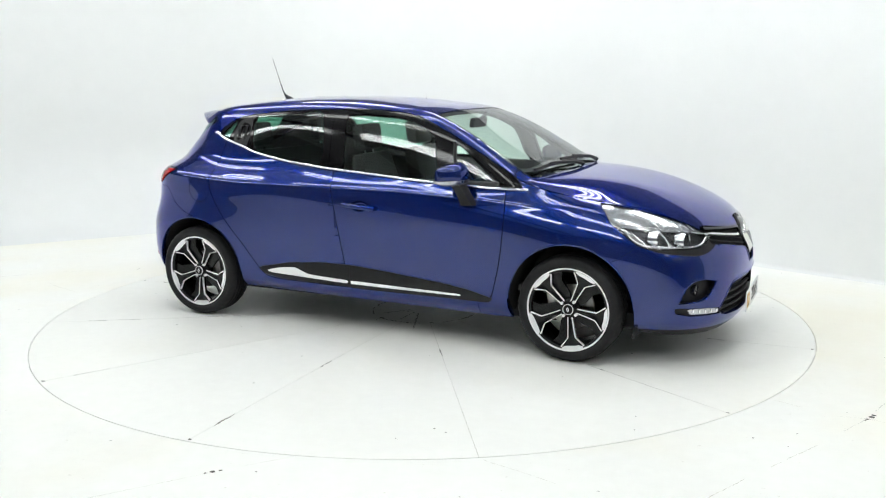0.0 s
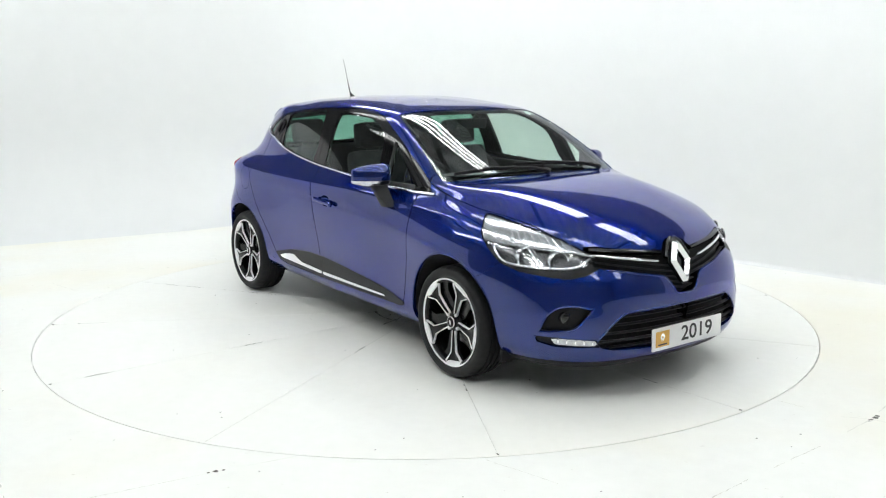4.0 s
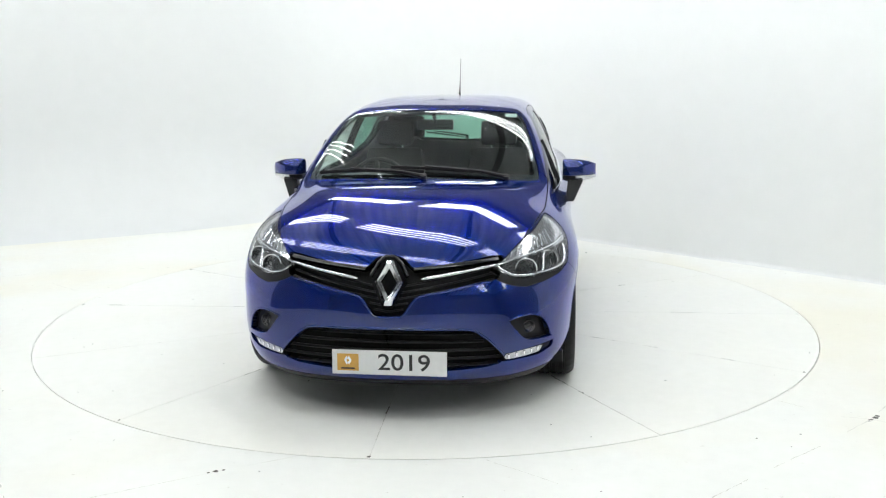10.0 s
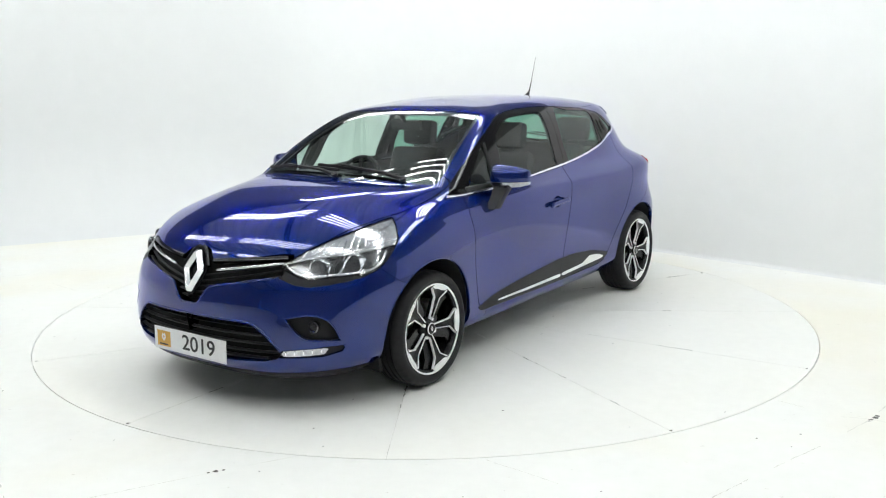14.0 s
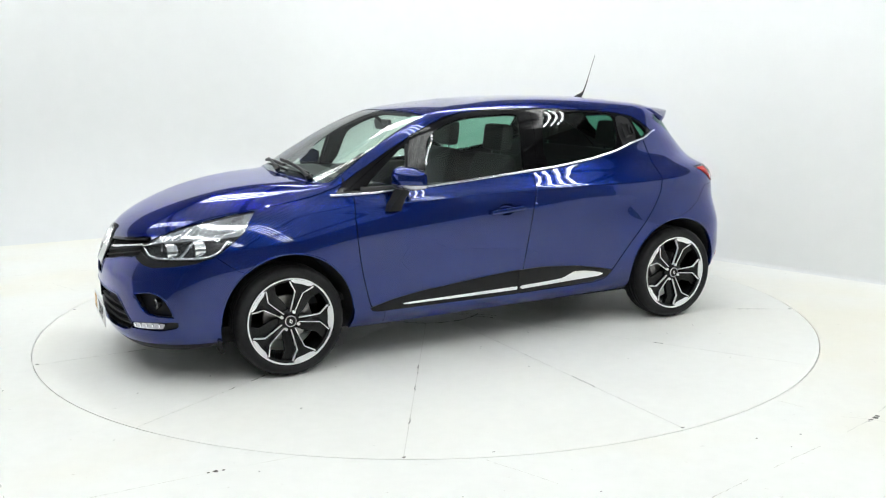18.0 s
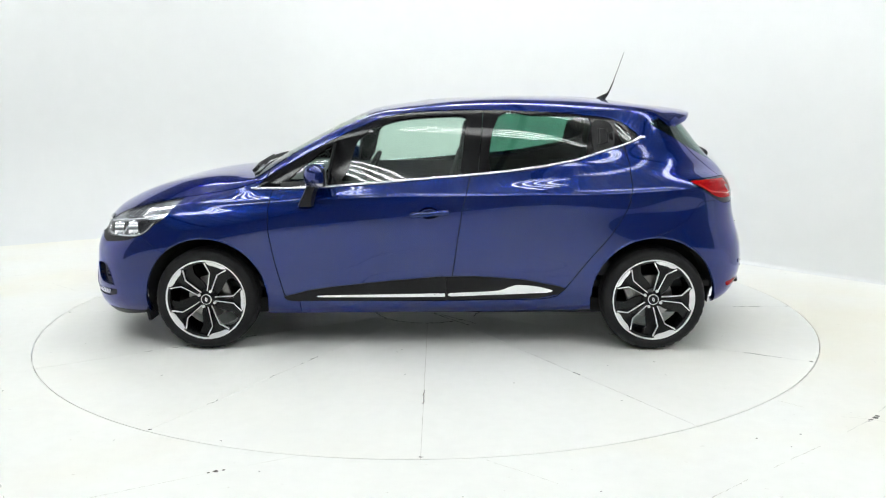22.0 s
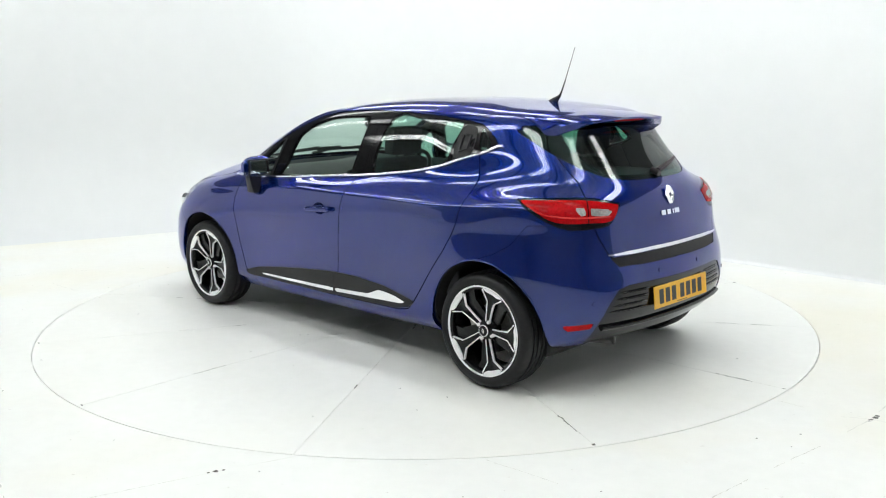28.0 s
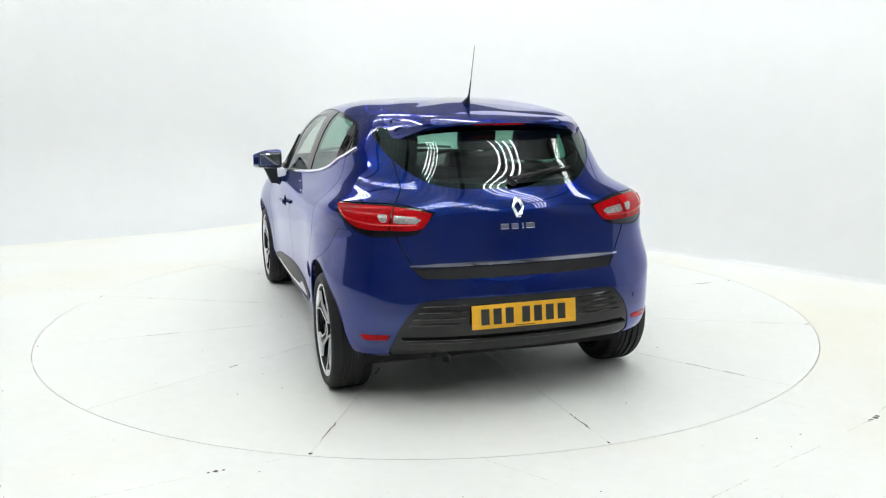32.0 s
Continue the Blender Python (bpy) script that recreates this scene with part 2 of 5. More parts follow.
# ---- the car's skin: rings round the body from the nose to the tail, left half; x forward, y left, z up ----
RINGS = [
    [(2.06, 0, .165), (2.04, .30, .165), (1.97, .52, .17), (1.81, .685, .18), (1.65, .74, .20), (1.29, .755, .205), (.85, .755, .20), (.35, .755, .205),
     (-.2, .755, .21), (-.75, .76, .22), (-1.25, .76, .23), (-1.6, .715, .25), (-1.75, .58, .272), (-1.82, .33, .282), (-1.85, 0, .285)],
    [(2.125, 0, .225), (2.10, .30, .228), (2.025, .535, .24), (1.86, .71, .25), (1.67, .79, .26), (1.29, .825, .27), (.85, .808, .265), (.35, .808, .265),
     (-.2, .808, .27), (-.75, .81, .275), (-1.25, .825, .28), (-1.6, .785, .28), (-1.77, .63, .308), (-1.855, .35, .325), (-1.88, 0, .328)],
    [(2.147, 0, .38), (2.12, .30, .38), (2.038, .545, .385), (1.87, .73, .39), (1.68, .812, .40), (1.29, .856, .41), (.85, .821, .37), (.35, .822, .375),
     (-.2, .824, .38), (-.75, .829, .385), (-1.25, .856, .41), (-1.62, .81, .41), (-1.81, .645, .42), (-1.898, .35, .43), (-1.922, 0, .43)],
    [(2.147, 0, .47), (2.118, .30, .47), (2.028, .545, .475), (1.865, .728, .48), (1.675, .815, .49), (1.29, .863, .51), (.85, .827, .48), (.35, .825, .475),
     (-.2, .826, .48), (-.75, .834, .49), (-1.25, .863, .52), (-1.62, .814, .52), (-1.812, .645, .52), (-1.898, .35, .52), (-1.925, 0, .52)],
    [(2.137, 0, .56), (2.108, .30, .565), (2.01, .545, .57), (1.85, .72, .58), (1.67, .818, .59), (1.29, .866, .61), (.85, .836, .62), (.35, .836, .62),
     (-.2, .838, .62), (-.75, .844, .63), (-1.25, .866, .63), (-1.62, .812, .63), (-1.80, .645, .61), (-1.888, .35, .61), (-1.915, 0, .61)],
    [(2.10, 0, .66), (2.062, .30, .665), (1.967, .53, .67), (1.815, .69, .68), (1.65, .795, .70), (1.29, .853, .72), (.85, .842, .74), (.35, .845, .76),
     (-.2, .847, .77), (-.75, .848, .79), (-1.25, .852, .80), (-1.59, .782, .80), (-1.763, .628, .76), (-1.842, .35, .74), (-1.868, 0, .73)],
    [(2.03, 0, .764), (1.982, .30, .770), (1.888, .50, .779), (1.75, .648, .792), (1.59, .745, .807), (1.29, .790, .838), (.85, .800, .863), (.35, .826, .878),
     (-.2, .834, .895), (-.75, .838, .912), (-1.22, .836, .925), (-1.50, .802, .950), (-1.715, .640, .940), (-1.815, .34, .915), (-1.845, 0, .905)],
    [(1.58, 0, .950), (1.56, .28, .950), (1.50, .45, .944), (1.42, .57, .928), (1.33, .652, .912), (1.14, .715, .918), (.84, .762, .922), (.35, .792, .935),
     (-.2, .789, .955), (-.75, .762, .992), (-1.18, .722, 1.032), (-1.43, .668, 1.045), (-1.645, .545, 1.020), (-1.775, .32, 1.0), (-1.808, 0, .995)],
    [(1.11, 0, 1.008), (1.10, .28, 1.005), (1.072, .47, .998), (1.04, .60, .990), (1.005, .665, .986), (.95, .715, .975), (.79, .748, .962), (.34, .763, .973),
     (-.2, .753, 1.002), (-.72, .714, 1.060), (-1.12, .672, 1.158), (-1.37, .612, 1.155), (-1.575, .495, 1.105), (-1.70, .30, 1.08), (-1.735, 0, 1.07)],
    [(.74, 0, 1.197), (.738, .26, 1.196), (.728, .44, 1.192), (.712, .555, 1.187), (.688, .612, 1.183), (.625, .652, 1.175), (.51, .673, 1.168), (.20, .682, 1.178),
     (-.25, .680, 1.19), (-.70, .659, 1.215), (-1.06, .622, 1.26), (-1.31, .575, 1.26), (-1.485, .462, 1.235), (-1.59, .28, 1.215), (-1.62, 0, 1.21)],
    [(.385, 0, 1.368), (.380, .25, 1.364), (.366, .40, 1.357), (.350, .49, 1.350), (.335, .533, 1.344), (.28, .553, 1.342), (.15, .562, 1.353), (-.05, .568, 1.363),
     (-.35, .570, 1.371), (-.72, .562, 1.372), (-1.02, .541, 1.362), (-1.24, .518, 1.356), (-1.395, .43, 1.345), (-1.48, .26, 1.338), (-1.50, 0, 1.334)],
    [(.20, 0, 1.402), (.195, .16, 1.402), (.18, .27, 1.399), (.15, .345, 1.397), (.11, .385, 1.399), (.05, .405, 1.403), (-.03, .412, 1.411), (-.15, .417, 1.420),
     (-.40, .415, 1.430), (-.70, .41, 1.427), (-.95, .39, 1.416), (-1.12, .36, 1.403), (-1.23, .30, 1.396), (-1.29, .18, 1.391), (-1.31, 0, 1.389)],
    [(.02, 0, 1.428), (.01, 0, 1.429), (-.01, 0, 1.430), (-.05, 0, 1.433), (-.09, 0, 1.435), (-.14, 0, 1.437), (-.21, 0, 1.440), (-.31, 0, 1.443),
     (-.5, 0, 1.446), (-.7, 0, 1.444), (-.85, 0, 1.440), (-.95, 0, 1.435), (-1.02, 0, 1.430), (-1.06, 0, 1.426), (-1.08, 0, 1.424)],
]


def spline(pts, knots, at):
    """Natural cubic spline through the rows of pts."""
    n, d = len(pts), np.diff(knots)
    a = np.eye(n)
    b = np.zeros((n, pts.shape[1]))
    for i in range(1, n - 1):
        a[i, i - 1:i + 2] = d[i - 1], 2 * (d[i - 1] + d[i]), d[i]
        b[i] = 6 * ((pts[i + 1] - pts[i]) / d[i] - (pts[i] - pts[i - 1]) / d[i - 1])
    m = np.linalg.solve(a, b)
    k = np.clip(np.searchsorted(knots, at, side="right") - 1, 0, n - 2)
    h, u = d[k][:, None], (at - knots[k])[:, None]
    w = h - u
    return (m[k] * w ** 3 + m[k + 1] * u ** 3) / (6 * h) + (pts[k] / h - m[k] * h / 6) * w + (pts[k + 1] / h - m[k + 1] * h / 6) * u


def chord(pts, power=0.6):
    step = np.maximum(np.linalg.norm(np.diff(pts, axis=0), axis=1), 1e-4) ** power
    return np.concatenate([[0], np.cumsum(step)])


def fine(knots, lo, hi, n):
    return np.concatenate([knots[i] + (knots[i + 1] - knots[i]) * np.arange(n) / n for i in range(lo, hi)] + [[knots[hi]]])


CREASE = 8  # the ring at the foot of the glass, where the skin has an edge from the nose to the rear doors


def skin(ns=16, nv=11):
    """The left half of the body: points, normals and triangles of a lower and an upper grid."""
    flip = np.array([1, -1, 1])
    rows = []
    for ring in RINGS:
        p = np.array(ring, float)
        p = np.concatenate([p[2:0:-1] * flip, p, p[-2:-4:-1] * flip])
        k = chord(p)
        rows.append(spline(p, k, fine(k, 2, len(p) - 3, ns)))
    rows = np.array(rows)
    at = np.arange(rows.shape[1]) / ns
    keen = np.clip((10.0 - at) / 1.6, 0, 1)
    keen = keen * keen * (3 - 2 * keen)
    soft, hard = [], []
    for c in range(rows.shape[1]):
        p = rows[:, c]
        q = np.concatenate([p, p[-2:-4:-1] * flip])
        k = chord(q)
        soft.append(spline(q, k, fine(k, 0, len(q) - 3, nv)))
        lo, hi = p[:CREASE + 1], q[CREASE:]
        kl, kh = chord(lo), chord(hi)
        hard.append(np.concatenate([spline(lo, kl, fine(kl, 0, CREASE, nv))[:-1], spline(hi, kh, fine(kh, 0, len(hi) - 3, nv))]))
    soft, hard = np.array(soft), np.array(hard)
    g = soft + keen[:, None, None] * (hard - soft)
    # ridge along the shoulder, and the two ridges of the bonnet
    x, y, z = g[..., 0], g[..., 1], g[..., 2]
    line = 0.91 + 0.035 * np.clip((-x - 0.9) / 0.5, 0, 1) - 0.055 * np.clip((x - 0.2) / 1.0, 0, 1)
    reach = np.clip((1.40 - x) / 0.25, 0, 1) * np.clip((x + 1.50) / 0.25, 0, 1) * (y > 0.6)
    rib_y = 0.52 - 0.24 * (x - 1.05) / 0.75
    rib = np.clip((x - 1.12) / 0.15, 0, 1) * np.clip((1.90 - x) / 0.25, 0, 1) * (z > 0.76)
    g[..., 1] = y + 0.0055 * np.exp(-((z - line) / 0.020) ** 2) * reach
    g[..., 2] = z + 0.003 * np.exp(-((y - rib_y) / 0.085) ** 2) * rib
    g[0, :, 1] = g[-1, :, 1] = g[:, -1, 1] = 0
    full = np.concatenate([g[1:2] * flip, g, g[-2:-1] * flip])
    full = np.concatenate([full, full[:, -2:-1] * flip], axis=1)
    ds = full[2:, :-1] - full[:-2, :-1]
    dv = np.empty_like(g)
    dv[:, 1:] = full[1:-1, 2:] - full[1:-1, :-2]
    dv[:, 0] = g[:, 1] - g[:, 0]
    row = CREASE * nv
    sheets = []
    for lo, hi, one in ((0, row, g[:, row] - g[:, row - 1]), (row, g.shape[1] - 1, g[:, row + 1] - g[:, row])):
        d = dv.copy()
        mean = d[:, row] / 2
        d[:, row] = mean + keen[:, None] * (one - mean)
        n = np.cross(ds, d)
        n /= np.maximum(np.linalg.norm(n, axis=2, keepdims=True), 1e-9)
        n[:, -1] = np.where(np.abs(n[:, -1, 2:]) > 0.3, n[:, -1], [0, 0, -1])
        part_v, part_n = g[:, lo:hi + 1], n[:, lo:hi + 1]
        a, b = part_v.shape[:2]
        i = (np.arange(a - 1)[:, None] * b + np.arange(b - 1)).ravel()
        f = np.concatenate([np.stack([i, i + 1, i + b], 1), np.stack([i + 1, i + b + 1, i + b], 1)])
        v, n = part_v.reshape(-1, 3), part_n.reshape(-1, 3)
        mid = v.mean(0) * [1, 0, 1]
        if ((v - mid) * n).sum(1).mean() < 0:
            n = -n
        t = v[f]
        if (np.cross(t[:, 1] - t[:, 0], t[:, 2] - t[:, 0]) * n[f[:, 0]]).sum(1).mean() < 0:
            f = f[:, ::-1]
        sheets.append((v, n, f))
    (v0, n0, f0), (v1, n1, f1) = sheets
    return np.concatenate([v0, v1]), np.concatenate([n0, n1]), np.concatenate([f0, f1 + len(v0)])


def smooth_loop(pts, n=6, closed=True, sharp=()):
    """A rounded outline through a few corners."""
    p = np.array(pts, float)
    m, out = len(p), []
    for i in range(m if closed else m - 1):
        p0, p1, p2, p3 = (p[(i + k) % m] if closed else p[min(max(i + k, 0), m - 1)] for k in (-1, 0, 1, 2))
        if i in sharp:
            p0 = p1
        if (i + 1) % m in sharp:
            p3 = p2
        for u in np.arange(n) / n:
            out.append(0.5 * (2 * p1 + (p2 - p0) * u + (2 * p0 - 5 * p1 + 4 * p2 - p3) * u * u + (3 * p1 - p0 - 3 * p2 + p3) * u ** 3))
    if not closed:
        out.append(p[-1])
    return np.array(out)


def inside(q, poly):
    """Signed distance of the points q to a closed outline, negative inside."""
    a, b = poly, np.roll(poly, -1, axis=0)
    best, odd = np.full(len(q), 1e9), np.zeros(len(q), bool)
    for s, e in zip(a, b):
        d, w = e - s, q - s
        t = np.clip((w @ d) / max(d @ d, 1e-12), 0, 1)
        best = np.minimum(best, ((w - t[:, None] * d) ** 2).sum(1))
        cross = ((s[1] <= q[:, 1]) & (q[:, 1] < e[1])) | ((e[1] <= q[:, 1]) & (q[:, 1] < s[1]))
        with np.errstate(divide="ignore", invalid="ignore"):
            x = s[0] + (q[:, 1] - s[1]) / (e[1] - s[1]) * d[0]
        odd ^= cross & (q[:, 0] < x)
    return np.sqrt(best) * np.where(odd, -1, 1)


class Sheet:
    """A piece of skin: points, normals and triangles."""

    def __init__(self, v, n, f):
        self.v, self.n, self.f = v, n, f

    def split(self, val):
        """Cut along the line where val is 0; returns the piece below and the piece above."""
        v, n, f = self.v, self.n, self.f
        low = val[f] < 0
        count = low.sum(1)
        fin, fout = [f[count == 3]], [f[count == 0]]
        nv, nn, made, base = [], [], {}, len(v)

        def mid(i, j):
            key = (i, j) if i < j else (j, i)
            if key not in made:
                t = val[key[0]] / (val[key[0]] - val[key[1]])
                made[key] = base + len(nv)
                nv.append(v[key[0]] + t * (v[key[1]] - v[key[0]]))
                m = n[key[0]] + t * (n[key[1]] - n[key[0]])
                nn.append(m / np.linalg.norm(m))
            return made[key]

        a_in, a_out = [], []
        for tri, lo, c in zip(f[(count == 1) | (count == 2)], low[(count == 1) | (count == 2)], count[(count == 1) | (count == 2)]):
            k = int(np.argmax(lo)) if c == 1 else int(np.argmin(lo))
            i, j, l = int(tri[k]), int(tri[(k + 1) % 3]), int(tri[(k + 2) % 3])
            p, q = mid(i, j), mid(i, l)
            one, two = [(i, p, q)], [(p, j, l), (p, l, q)]
            a_in += one if c == 1 else two
            a_out += two if c == 1 else one
        if nv:
            v, n = np.concatenate([v, nv]), np.concatenate([n, nn])
            fin.append(np.array(a_in, int).reshape(-1, 3))
            fout.append(np.array(a_out, int).reshape(-1, 3))
        return Sheet(v, n, np.concatenate(fin)).tidy(), Sheet(v, n, np.concatenate(fout)).tidy()

    def tidy(self):
        keep = np.unique(self.f)
        to = np.zeros(len(self.v), int)
        to[keep] = np.arange(len(keep))
        return Sheet(self.v[keep], self.n[keep], to[self.f])

    def mirrored(self):
        s = np.array([1, -1, 1])
        return Sheet(self.v * s, self.n * s, self.f[:, ::-1])

    def __add__(self, o):
        return Sheet(np.concatenate([self.v, o.v]), np.concatenate([self.n, o.n]), np.concatenate([self.f, o.f + len(self.v)]))

    def moved(self, d):
        return Sheet(self.v + self.n * d, self.n, self.f)


def side_xz(v):
    return v[:, [0, 2]]


def nose(v):
    """Round the front: the angle about x = 1.2 as metres at 0.8 m, and the height."""
    return np.stack([np.arctan2(v[:, 1], v[:, 0] - 1.2) * 0.8, v[:, 2]], 1)


def tail(v):
    return np.stack([np.arctan2(v[:, 1], -(v[:, 0] + 1.1)) * 0.75, v[:, 2]], 1)
# ---- the studio ----
WALL_TOP = 2.75
CORNERS = [(-6.6, 2.47), (-1.11, 5.41), (5.84, -1.91), (5.84, -8.6), (-6.6, -8.6)]


def rounded_plan(corners, radius, n=10):
    """The plan of the walls with rounded corners."""
    out, m = [], len(corners)
    for i in range(m):
        a, b, c = (Vector(corners[(i + k) % m]) for k in (-1, 0, 1))
        u, w = (a - b).normalized(), (c - b).normalized()
        half = u.angle(w) / 2
        r = radius[i]
        cut = r / math.tan(half)
        mid = b + (u + w).normalized() * (r / math.sin(half))
        p, q = b + u * cut - mid, b + w * cut - mid
        turn = p.angle_signed(q)
        for k in range(n + 1):
            ang = -turn * k / n
            out.append(mid + Matrix.Rotation(ang, 2) @ p)
    return out


def build_room():
    plan = rounded_plan(CORNERS, [0.8, 1.6, 0.8, 0.3, 0.3])
    if sum(a.x * b.y - a.y * b.x for a, b in zip(plan, plan[1:] + plan[:1])) < 0:
        plan.reverse()
    # floor: one sheet with a round hole for the table
    bm = bmesh.new()
    n = 192
    rim = [bm.verts.new((TABLE_X + TABLE_R * math.cos(2 * math.pi * k / n), TABLE_R * math.sin(2 * math.pi * k / n), 0)) for k in range(n)]
    low = [bm.verts.new(v.co + Vector((0, 0, -0.05))) for v in rim]
    out = [bm.verts.new((14 * math.cos(2 * math.pi * k / n), 14 * math.sin(2 * math.pi * k / n), 0)) for k in range(n)]
    for k in range(n):
        j = (k + 1) % n
        bm.faces.new((rim[k], out[k], out[j], rim[j]))
        bm.faces.new((low[k], rim[k], rim[j], low[j]))
    bm.faces.new(low[::-1])
    floor = part("floor", bm, WHITE_FLOOR)
    tagged(floor, "worn white painted concrete floor", "floor", kind="structure")
    # walls: white round the table, dark cladding above them and behind the camera
    centre = Vector((0, -2))
    fine_plan = []
    for a, b in zip(plan, plan[1:] + plan[:1]):
        n = max(1, int((b - a).length / 0.8))
        fine_plan += [a + (b - a) * k / n for k in range(n)]
    m = len(fine_plan)

    def band(name, z0, z1, wanted, material, label):
        bm = bmesh.new()
        rows = []
        for p in fine_plan:
            o = (p - centre).normalized() * 0.2
            foot = []
            if z0 == 0 and name == "wall_lower":
                # coved foot, wide at the end of the room where floor and wall run into each other
                r = 0.03 + 1.0 * min(1, max(0, (-0.6 - p.x) / 1.8))
                n = o.normalized()
                for a in np.linspace(-math.pi / 2, 0, 15)[:-1]:
                    c = r * (math.cos(a) - 1)
                    foot.append((p.x + n.x * c, p.y + n.y * c, 0.001 + r * (1 + math.sin(a))))
                foot.append((p.x, p.y, r + 0.001))
            rows.append([bm.verts.new(q) for q in (*(foot or [(p.x, p.y, z0)]), (p.x, p.y, z1), (p.x + o.x, p.y + o.y, z1), (p.x + o.x, p.y + o.y, z0))])
        for k in range(m):
            mid = (fine_plan[k] + fine_plan[(k + 1) % m]) / 2
            if wanted(mid):
                w = len(rows[k])
                for i in range(w):
                    bm.faces.new((rows[k][i], rows[(k + 1) % m][i], rows[(k + 1) % m][(i + 1) % w], rows[k][(i + 1) % w]))
        bmesh.ops.delete(bm, geom=[v for v in bm.verts if not v.link_faces], context="VERTS")
        tagged(part(name, bm, material, smooth=40), label, "wall", kind="structure")

    def studio(p):
        return p.y > (-2.7 if p.x > 0 else -1.4)

    band("wall_lower", 0, WALL_TOP, studio, WHITE_WALL, "smooth white studio wall")
    band("wall_upper", WALL_TOP + 0.003, CEILING + 0.05, studio, UPPER_WALL, "dark grey cladding above the white wall")
    band("wall_back", 0, CEILING + 0.05, lambda p: not studio(p), BACK_WALL, "dark grey cladding of the workshop behind")
    # roof: dark corrugated sheet
    bm = bmesh.new()
    step, x, rows = 0.075, -7.0, []
    while x < 6.4:
        k = len(rows) % 4
        rows.append((x, CEILING + (0.0 if k in (0, 1) else 0.04)))
        x += step
    a = [bm.verts.new((x, -9, z)) for x, z in rows]
    b = [bm.verts.new((x, 6.2, z)) for x, z in rows]
    for i in range(len(rows) - 1):
        bm.faces.new((a[i], b[i], b[i + 1], a[i + 1]))
    tagged(part("ceiling", bm, ROOF_SHEET), "dark grey corrugated sheet roof", "ceiling", kind="structure")


def build_beams():
    """Steel purlins under the roof sheet."""
    for k, x in enumerate((-4.6, -1.9, 0.8, 3.5)):
        bm = bmesh.new()
        box(bm, (0.10, 15.0, 0.012), (x, -1.4, CEILING - 0.020), bevel=0.003)
        box(bm, (0.012, 15.0, 0.16), (x, -1.4, CEILING - 0.106))
        box(bm, (0.10, 15.0, 0.012), (x, -1.4, CEILING - 0.192), bevel=0.003)
        tagged(part("roof_beam", bm, BEAM), "dark grey steel beam under the roof", "beam", "beams under the roof", "structure")


TABLE_R, TABLE_X = 2.488, 0.0
ROW_WAY, ROW_OUT = Vector((0.69, -0.724)), Vector((0.724, 0.69))  # rows run along the flat wall
BANKS = [ROW_OUT * c + ROW_WAY * (a + 3.4 * k) for c, a in ((-4.35, -3.3), (-2.2, -4.1), (-0.15, -3.3), (1.95, -4.1)) for k in range(4) if (c, k) != (1.95, 3)]


def build_lamps():
    first = None
    for p in BANKS:
        if p.x < -6.0 or p.y < -7.8:
            continue
        at = pose(p.x, p.y, CEILING - 0.35, 0, 0, -46.4)
        if first:
            copy_thing(first, at)
            continue
        first = thing("ceiling_light", "white batten light with rows of bare fluorescent tubes", "ceiling light", at, "lights under the roof")
        bm = bmesh.new()
        for k in range(4):
            box(bm, (2.94, 0.040, 0.045), (0, -0.189 + 0.126 * k, 0.040), bevel=0.004)
        for x in (-1.2, 0, 1.2):
            box(bm, (0.05, 0.46, 0.03), (x, 0, 0.078))
        part("housing", bm, WHITE_WALL, first)
        for k in range(4):
            for x in (-0.73, 0.73):
                bm = bmesh.new()
                box(bm, (1.42, 0.026, 0.026), (x, -0.189 + 0.126 * k, 0))
                part("tube", bm, TUBE_GLOW, first)


def ragged(bm, a, b, width, z, rnd, broken=0.0):
    """A crack from a to b: slivers of uneven width, with gaps between them."""
    a, b = Vector(a), Vector(b)
    d = b - a
    way = d.normalized()
    off = Vector((-way.y, way.x))
    t, step = 0.0, 0.012
    prev = None
    on = True
    while t < d.length:
        if rnd.random() < 0.12:
            on = rnd.random() > broken
        w = width * (0.25 + 1.1 * rnd.random() ** 2)
        c = a + way * t + off * (rnd.random() - 0.5) * width * 1.2
        cur = (bm.verts.new((*(c + off * w / 2), z)), bm.verts.new((*(c - off * w / 2), z)))
        if prev and on:
            bm.faces.new((prev[0], prev[1], cur[1], cur[0]))
        prev = cur
        t += step * (0.6 + rnd.random())
    bmesh.ops.delete(bm, geom=[v for v in bm.verts if not v.link_faces], context="VERTS")


def chip(bm, x, y, r, z, rnd):
    n = rnd.randint(5, 8)
    s = 0.4 + 0.6 * rnd.random()
    bm.faces.new([bm.verts.new((x + r * math.cos(2 * math.pi * k / n) * (0.5 + rnd.random()), y + s * r * math.sin(2 * math.pi * k / n) * (0.5 + rnd.random()), z)) for k in range(n)])


